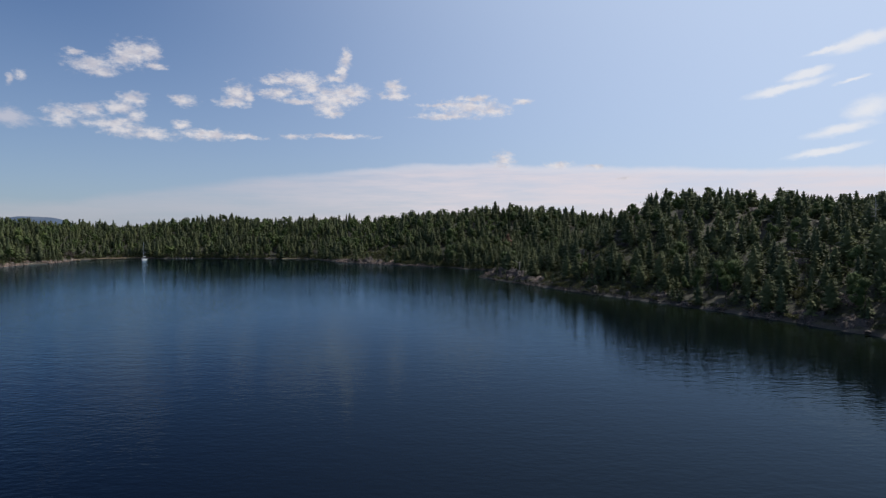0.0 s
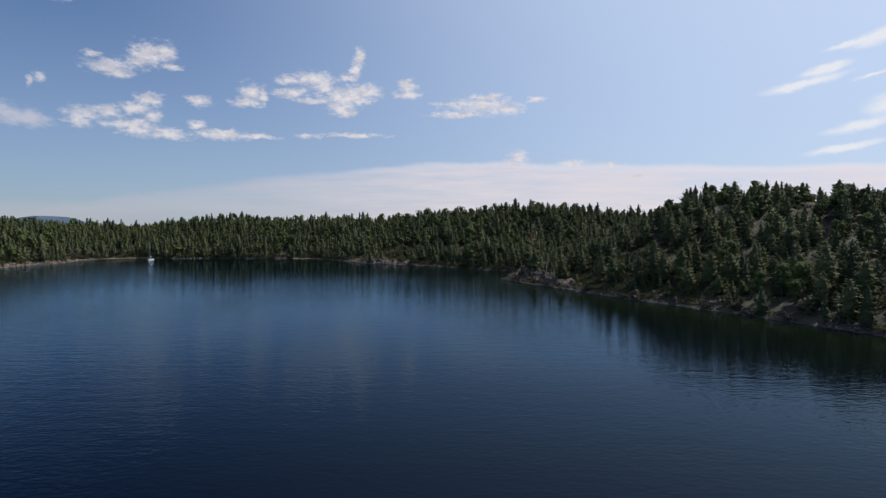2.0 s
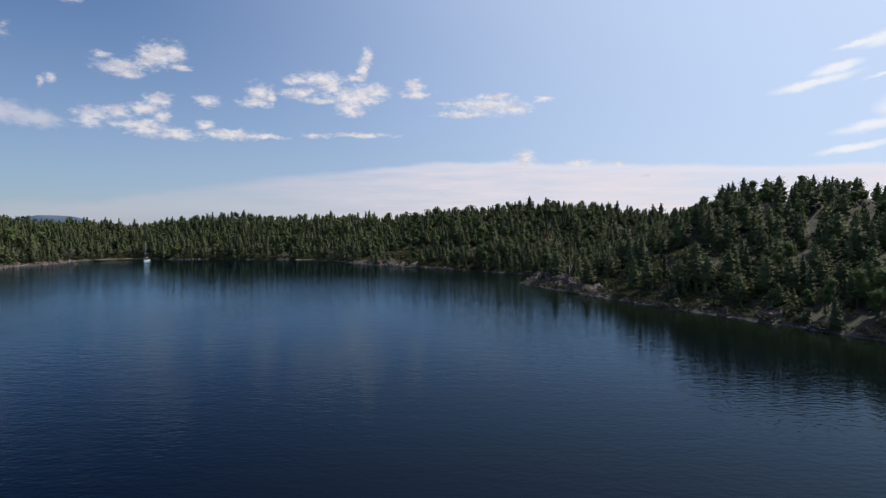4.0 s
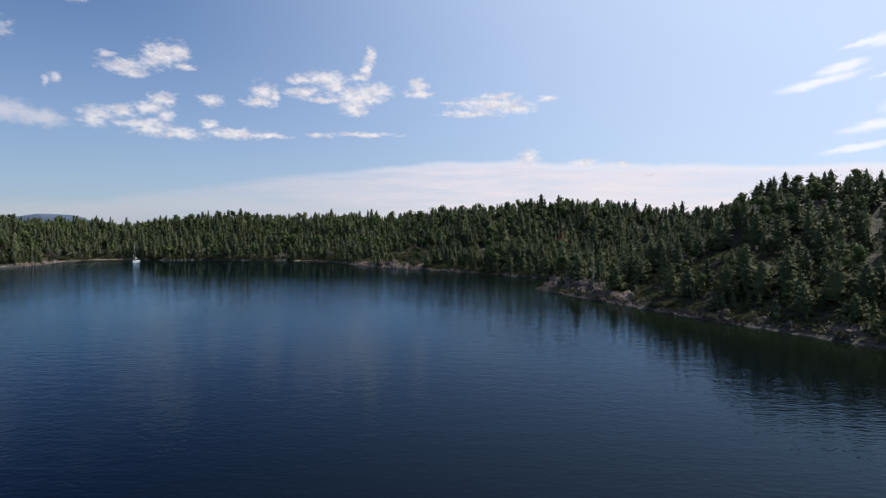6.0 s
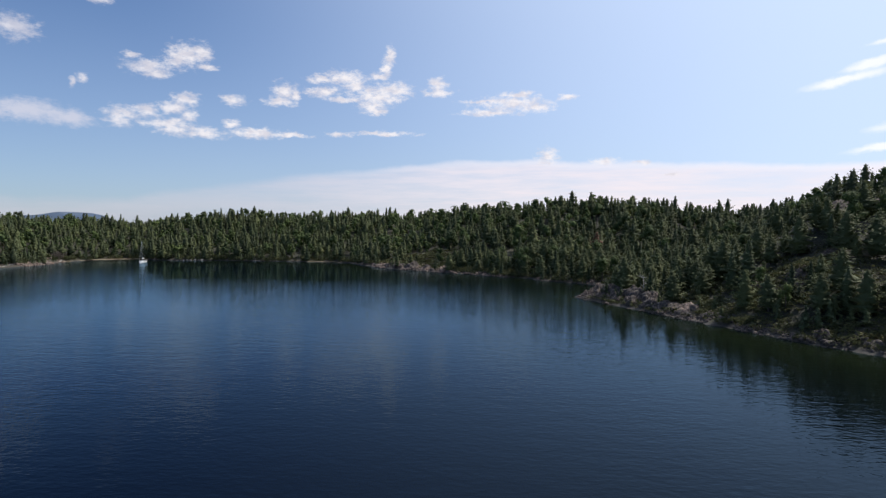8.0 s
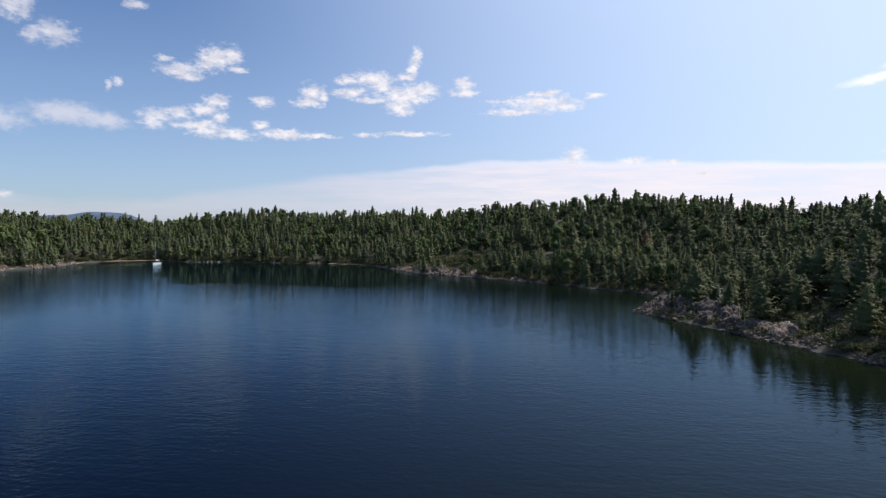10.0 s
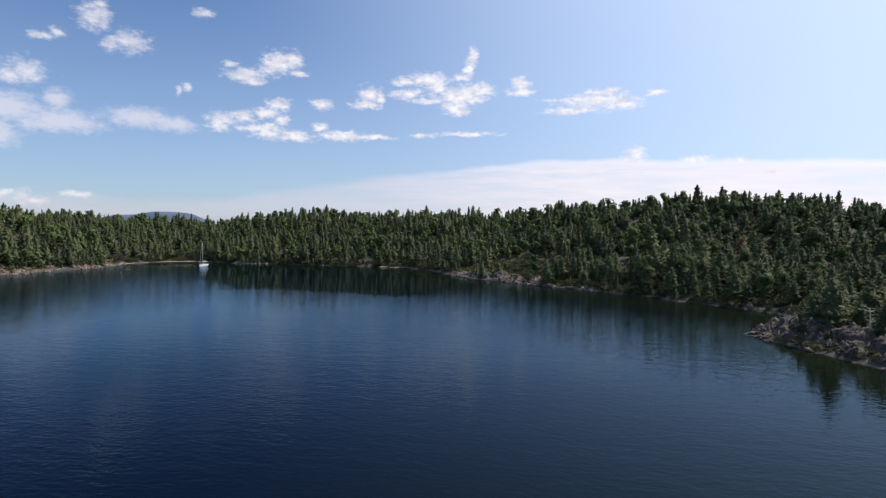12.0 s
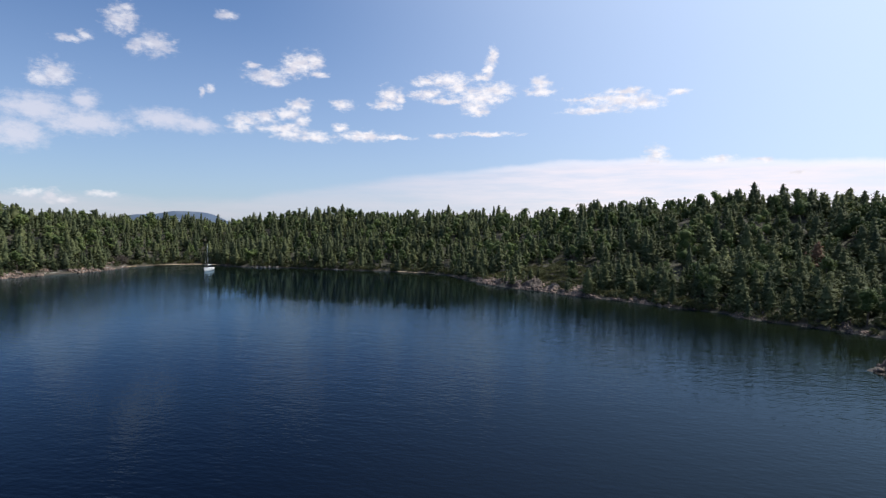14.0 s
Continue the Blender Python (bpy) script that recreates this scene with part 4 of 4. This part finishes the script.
def shrubs():
    rng = np.random.RandomState(23)
    meshes = []
    for k in range(6):
        v, f = shrub_form(rng, 80, 0.17)
        me = mesh_from("shrub", v, f, False, np.full(len(v), rng.uniform(0.1, 0.9)))
        me.materials.append(M_SHRUB)
        meshes.append(me)
    x, y = rng.uniform(15, 105, 5000), rng.uniform(105, 262, 5000)
    s = shore_distance(x, y)
    want = (s > 1.2) & (s < 45) & (bareness(x, y, s) > 0.22) & (np.hypot(x - 19, y - 249) > 7)
    idx = np.nonzero(want)[0][:280]
    for i in idx:
        ob = new("shrub", meshes[rng.randint(6)])
        g = rng.uniform(0.35, 1.25)
        ob.matrix_world = pose(x[i], y[i], float(land(x[i], y[i])) - 0.05, 0, 0, rng.uniform(0, 360)) @ Matrix.Diagonal((g, g, g * rng.uniform(0.6, 1.1), 1))
        tagged(ob, "low green juniper shrub on mossy granite", "shrub", "shrubs on the near shore")
    low_mats(rng)
    # undergrowth round the rest of the bay
    vs, fs, ts, n = [], [], [], 0
    protos = [shrub_form(rng, 26, 0.30) for _ in range(5)]
    x, y = rng.uniform(-300, 120, 60000), rng.uniform(100, 470, 60000)
    s = shore_distance(x, y)
    far = (x < -10) | (y > 275)
    want = far & (s > 0.5 + 4.0 * np.exp(-((x + 52) / 30) ** 2 - ((y - 354) / 30) ** 2) + 2.5 * np.exp(-((x + 242) / 20) ** 2 - ((y - 352) / 40) ** 2)) & (((s < 7) & (rng.uniform(0, 1, len(s)) < 0.55)) | ((s < 40) & (bareness(x, y, s) > 0.3)))
    idx = np.nonzero(want)[0][:2400]
    z = land(x, y, s)
    for i in idx:
        v, f = protos[rng.randint(5)]
        open_knoll = math.exp(-((x[i] + 42) / 22) ** 2 - ((y[i] - 362) / 18) ** 2)
        g, a = rng.uniform(0.6, 1.7) * (1 - 0.55 * open_knoll), rng.uniform(0, 6.283)
        c, q = math.cos(a) * g, math.sin(a) * g
        vs.append(np.stack([v[:, 0] * c - v[:, 1] * q + x[i], v[:, 0] * q + v[:, 1] * c + y[i], v[:, 2] * g * (1 - 0.4 * open_knoll) + z[i]], 1))
        fs.append(f + n)
        n += len(v)
        ts.append(np.full(len(v), rng.uniform(0, 1)))
    # low juniper, grass and heath over the open knoll
    kx, ky = rng.normal(-43, 12, 1500), rng.normal(363, 9, 1500)
    ks = shore_distance(kx, ky)
    kz = land(kx, ky, ks)
    for i in np.nonzero((ks > 3.0) & (ks < 40))[0][:900]:
        v, f = protos[rng.randint(5)]
        g, a = rng.uniform(0.4, 1.1), rng.uniform(0, 6.283)
        c, q = math.cos(a) * g, math.sin(a) * g
        vs.append(np.stack([v[:, 0] * c - v[:, 1] * q + kx[i], v[:, 0] * q + v[:, 1] * c + ky[i], v[:, 2] * g * 0.6 + kz[i]], 1))
        fs.append(f + n)
        n += len(v)
        ts.append(np.full(len(v), rng.uniform(0.35, 1)))
    ob = part("undergrowth", mesh_from("undergrowth", np.concatenate(vs), np.concatenate(fs), False, np.concatenate(ts)), M_SHRUB)
    tagged(ob, "green and yellowish shrubs under the shore trees", "undergrowth", kind="stuff")


shrubs()


# ---- dead wood ----
def limb_mesh(name, paths, material):
    """Tapering limbs between points in space: a list of (from, to, radius at each end)."""
    bits = []
    for a, b, ra, rb in paths:
        a, b = Vector(a), Vector(b)
        q = (b - a).to_track_quat("Z", "Y")
        vs, fs = [], []
        for p, r in ((a, ra), (b, rb)):
            for k in range(6):
                vs.append(p + q @ Vector((r * math.cos(k * 1.0472), r * math.sin(k * 1.0472), 0)))
        for k in range(6):
            j = (k + 1) % 6
            fs += [(k, j, j + 6), (k, j + 6, k + 6)]
        bits.append((np.array(vs), np.array(fs)))
    v, f = join(bits)
    me = mesh_from(name, v, f, True)
    me.materials.append(material)
    return me


def snag(x, y, h):
    rng = np.random.RandomState(int(abs(x) * 7 + y))
    root = new("dead_tree")
    tagged(root, "bare bleached dead pine with broken branches", "tree")
    root.matrix_world = pose(x, y, float(land(x, y)) - 0.3)
    new_trunk = limb_mesh("trunk", [((0, 0, 0), (0.1, 0, h * 0.5), 0.2, 0.13), ((0.1, 0, h * 0.5), (0, 0.1, h), 0.13, 0.04)], M_DEAD)
    part("trunk", new_trunk, None, root)
    for i in range(16):
        z, a, l = h * rng.uniform(0.45, 0.98), rng.uniform(0, 6.283), rng.uniform(0.6, 1.7)
        e = (math.cos(a) * l, math.sin(a) * l, z + rng.uniform(-0.1, 0.5))
        part("branch", limb_mesh("branch", [((0, 0, z), e, 0.06, 0.02), (e, (e[0] * 1.3, e[1] * 1.2, e[2] + 0.3), 0.025, 0.01)], M_DEAD), None, root)


snag(119, 160, 11.5)
snag(31, 236, 5.5)


def pale_stones():
    rng = np.random.RandomState(41)
    for x, y, size in ((-144.5, 405.6, 0.45), (-143.2, 405.2, 0.6), (-141.8, 405.5, 0.4), (-140.4, 405.0, 0.45), (-188.5, 405.2, 0.9), (-186.4, 405.8, 0.7),
                       (-184.3, 406.2, 1.1), (-182.6, 406.4, 0.8), (-180.4, 407.2, 1.0), (-178.2, 407.6, 0.7), (-176.5, 408.0, 0.9)):
        me = lump(rng, 0.7)
        me.materials.clear()
        me.materials.append(M_PALE)
        ob = new("boulder", me)
        ob.matrix_world = pose(x, y, max(0.1, float(land(x, y))) + 0.1 * size, 0, 0, rng.uniform(0, 360)) @ Matrix.Diagonal((size, size, size, 1))
        tagged(ob, "bleached pale stone at the edge of the bay", "rock", "pale stones in the bay")


pale_stones()


def browned_pine(x, y, h):
    m = plain("dead_brown_needles", (0.13, 0.065, 0.032), 0.85, vary=0.3, scale=1.5)
    root = new("browned_pine")
    tagged(root, "dying pine with rust brown needles in the forest", "tree")
    root.matrix_world = pose(x, y, float(land(x, y)))
    rng = np.random.RandomState(61)
    v, f = trunk_form(rng, h, 6, 10)
    part("trunk", mesh_from("trunk", v, f, True), M_BARK, root)
    v, f = pine_crown(rng, h, 12, 7, 4, 0.8, 2)
    part("crown", mesh_from("crown", v, f), m, root)


browned_pine(38, 338, 12.5)


def driftwood():
    rng = np.random.RandomState(77)
    x, y = along_shore(34, 38, 26, rng, (0.3, 3.2))
    for k in range(26):
        l, a = rng.uniform(2.0, 6.0), rng.uniform(0, 180)
        me = limb_mesh("driftwood_log", [((-l / 2, 0, 0), (0, 0.15, 0.05), 0.16, 0.13), ((0, 0.15, 0.05), (l / 2, 0, 0.1), 0.13, 0.07),
                                         ((l * 0.1, 0.1, 0.05), (l * 0.25, 0.6, 0.6), 0.06, 0.02), ((-l * 0.3, 0, 0), (-l * 0.35, -0.5, 0.5), 0.06, 0.02)], M_DEAD)
        ob = new("driftwood_log", me)
        ob.matrix_world = pose(x[k], y[k], max(0.05, float(land(x[k], y[k]))) + 0.15, rng.uniform(-8, 8), rng.uniform(-14, 14), a)
        tagged(ob, "bleached grey driftwood log on the stony shore", "log", "driftwood on the shore")


driftwood()


def bare_bush():
    rng = np.random.RandomState(5)
    paths = []
    for i in range(70):
        a, l, e = rng.uniform(0, 6.283), rng.uniform(1.5, 3.0), rng.uniform(0.2, 1.4)
        p = (math.cos(a) * math.cos(e) * l, math.sin(a) * math.cos(e) * l, math.sin(e) * l)
        paths.append(((0, 0, 0), p, 0.05, 0.03))
        for j in range(4):
            b = (p[0] + rng.normal(0, 0.5), p[1] + rng.normal(0, 0.5), p[2] + rng.normal(0.2, 0.4))
            paths.append((p, b, 0.035, 0.012))
    ob = new("bare_bush", limb_mesh("bare_bush", paths, M_BARK))
    ob.matrix_world = pose(-247.5, 385, float(land(-247.5, 385))) @ Matrix.Diagonal((1.5, 1.5, 1.5, 1))
    tagged(ob, "leafless brown grey bush by the beach", "bush")


bare_bush()


# ---- sailing boat at anchor ----
M_HULL = plain("white_gelcoat", (0.80, 0.80, 0.78), 0.25, vary=0.03)
M_DECK = plain("off_white_deck", (0.66, 0.64, 0.58), 0.5, vary=0.06)
M_DARK = plain("smoked_window", (0.02, 0.025, 0.03), 0.1, vary=0.1)
M_ALU = plain("anodised_aluminium", (0.62, 0.62, 0.62), 0.35, 0.9, vary=0.05)
M_WIRE = plain("rigging_wire", (0.35, 0.35, 0.35), 0.4, 0.8, vary=0.05)
M_CANVAS = plain("navy_canvas", (0.03, 0.035, 0.07), 0.85, vary=0.2)
M_STRIPE = plain("dark_boot_stripe", (0.03, 0.05, 0.10), 0.3, vary=0.1)


def boxy(name, lo, hi, bevel, material):
    bm = bmesh.new()
    bmesh.ops.create_cube(bm, size=1.0)
    for v in bm.verts:
        v.co = [lo[i] + (v.co[i] + 0.5) * (hi[i] - lo[i]) for i in range(3)]
    bmesh.ops.bevel(bm, geom=bm.edges[:], offset=bevel, segments=2, affect="EDGES")
    me = bpy.data.meshes.new(name)
    bm.to_mesh(me)
    bm.free()
    me.materials.append(material)
    return me


def sailboat():
    root = new("sailboat")
    tagged(root, "white sailing yacht at anchor with bare mast", "sailboat")
    L = 9.4

    def half_beam(u):
        return 1.5 * (math.sin(math.pi * min(1, (u * 0.86 + 0.14))) ** 0.6) if u < 0.99 else 0.04

    def sheer(u):
        return 0.95 + 0.28 * (u - 0.35) ** 2 * 2.2
    # hull: stations from the transom (u = 0) to the bow (u = 1)
    n, k, vs, fs = 15, 9, [], []
    for i in range(n):
        u = i / (n - 1)
        b, top = half_beam(u), sheer(u)
        for j in range(k):
            a = -1 + 2 * j / (k - 1)
            y = b * math.copysign(abs(a) ** 0.75, a)
            z = top - (top + 0.42 * math.sin(math.pi * min(1, u * 0.9 + 0.08))) * (1 - abs(a) ** 2.6)
            x = -L / 2 + L * u + (0.45 * (z - 0.2) if u > 0.9 else 0) - (0.25 * z if u < 0.04 else 0)
            vs.append((x, y, z))
    for i in range(n - 1):
        for j in range(k - 1):
            a = i * k + j
            fs.append((a, a + 1, a + 1 + k, a + k))
    hull = part("hull", mesh_from("hull", vs, fs, True), M_HULL, root)
    me = mesh_from("transom", [vs[j] for j in range(k)] + [(vs[0][0] - 0.01, 0, 0.95)], [(j, j + 1, k) for j in range(k - 1)])
    part("transom", me, M_HULL, root)
    dv, df = [], []
    for i in range(n):
        a, b = vs[i * k], vs[i * k + k - 1]
        dv += [(a[0], a[1] * 0.98, a[2] - 0.03), (a[0], 0, a[2] + 0.05), (b[0], b[1] * 0.98, b[2] - 0.03)]
    for i in range(n - 1):
        for j in range(2):
            a = i * 3 + j
            df.append((a, a + 1, a + 4, a + 3))
    part("deck", mesh_from("deck", dv, df, True), M_DECK, root)
    cabin = part("cabin", boxy("cabin", (-1.6, -0.95, 0.9), (2.0, 0.95, 1.45), 0.14, M_HULL), None, root)
    for side in (-1, 1):
        for x0, x1 in ((-1.3, -0.3), (-0.1, 0.8), (1.0, 1.6)):
            part("cabin_window", boxy("cabin_window", (x0, side * 0.955 - 0.012, 1.12), (x1, side * 0.955 + 0.012, 1.30), 0.01, M_DARK), None, cabin)
    part("hatch", boxy("hatch", (0.9, -0.28, 1.44), (1.5, 0.28, 1.5), 0.02, M_DARK), None, cabin)
    part("companionway", boxy("companionway", (-1.62, -0.3, 1.0), (-1.55, 0.3, 1.48), 0.01, M_DARK), None, cabin)
    part("cockpit_coaming", boxy("cockpit_coaming", (-4.2, -1.05, 0.92), (-1.6, -0.85, 1.2), 0.05, M_HULL), None, root)
    part("cockpit_coaming", boxy("cockpit_coaming", (-4.2, 0.85, 0.92), (-1.6, 1.05, 1.2), 0.05, M_HULL), None, root)
    part("dodger", boxy("dodger", (-2.1, -0.9, 1.42), (-1.0, 0.9, 2.0), 0.2, M_CANVAS), None, root, "dark blue canvas spray hood")
    for side in (-1, 1):
        part("stripe", boxy("stripe", (-3.6, side * 1.30 - 0.02, 0.06), (1.6, side * 1.30 + 0.10 * side, 0.14), 0.01, M_STRIPE), None, hull)
    mast = part("mast", limb_mesh("mast", [((0.9, 0, 1.4), (0.9, 0, 12.1), 0.085, 0.07)], M_ALU), None, root)
    for z in (5.2, 8.6):
        part("spreader", limb_mesh("spreader", [((0.9, -0.85, z), (0.9, 0.85, z), 0.03, 0.03)], M_ALU), None, mast)
    part("wind_vane", limb_mesh("wind_vane", [((0.9, 0, 12.1), (0.9, 0, 12.6), 0.015, 0.01), ((0.6, 0, 12.5), (1.1, 0, 12.5), 0.012, 0.012)], M_ALU), None, mast)
    boom = part("boom", limb_mesh("boom", [((0.8, 0, 2.35), (-3.3, 0, 2.5), 0.06, 0.06)], M_ALU), None, root)
    part("sail_cover", limb_mesh("sail_cover", [((0.85, 0, 2.62), (-1.2, 0, 2.62), 0.22, 0.2), ((-1.2, 0, 2.62), (-3.2, 0, 2.62), 0.2, 0.1)], M_HULL), None, boom, "furled white mainsail")
    for name, a, b, r in (("forestay", (4.75, 0, 1.2), (0.95, 0, 11.9), 0.025), ("backstay", (-4.7, 0, 0.95), (0.85, 0, 12.0), 0.015),
                          ("shroud", (0.7, -1.4, 1.0), (0.9, -0.85, 8.6), 0.015), ("shroud", (0.7, 1.4, 1.0), (0.9, 0.85, 8.6), 0.015),
                          ("shroud", (0.9, -0.85, 8.6), (0.9, 0, 12.0), 0.015), ("shroud", (0.9, 0.85, 8.6), (0.9, 0, 12.0), 0.015)):
        part(name, limb_mesh(name, [(a, b, r, r)], M_HULL if name == "forestay" else M_WIRE), None, root)
    rails = [((4.5, -0.25, 1.2), (4.6, -0.2, 1.75), 0.015, 0.015), ((4.5, 0.25, 1.2), (4.6, 0.2, 1.75), 0.015, 0.015), ((4.6, -0.2, 1.75), (4.6, 0.2, 1.75), 0.015, 0.015),
             ((4.6, -0.2, 1.75), (3.4, -0.75, 1.7), 0.015, 0.015), ((4.6, 0.2, 1.75), (3.4, 0.75, 1.7), 0.015, 0.015)]
    part("pulpit", limb_mesh("pulpit", rails, M_ALU), None, root)
    part("pushpit", limb_mesh("pushpit", [((-4.6, -1.0, 0.95), (-4.6, -1.0, 1.55), 0.015, 0.015), ((-4.6, 1.0, 0.95), (-4.6, 1.0, 1.55), 0.015, 0.015),
                                          ((-4.6, -1.0, 1.55), (-4.6, 1.0, 1.55), 0.015, 0.015)], M_ALU), None, root)
    for side in (-1, 1):
        for x in (-2.8, -1.0, 0.8, 2.4):
            part("stanchion", limb_mesh("stanchion", [((x, side * 1.38 * (1 - 0.06 * abs(x)), 1.0), (x, side * 1.38 * (1 - 0.06 * abs(x)), 1.6), 0.014, 0.014)], M_ALU), None, root)
    root.matrix_world = pose(-196.7, 382.1, 0, 0, 0, -76)


sailboat()
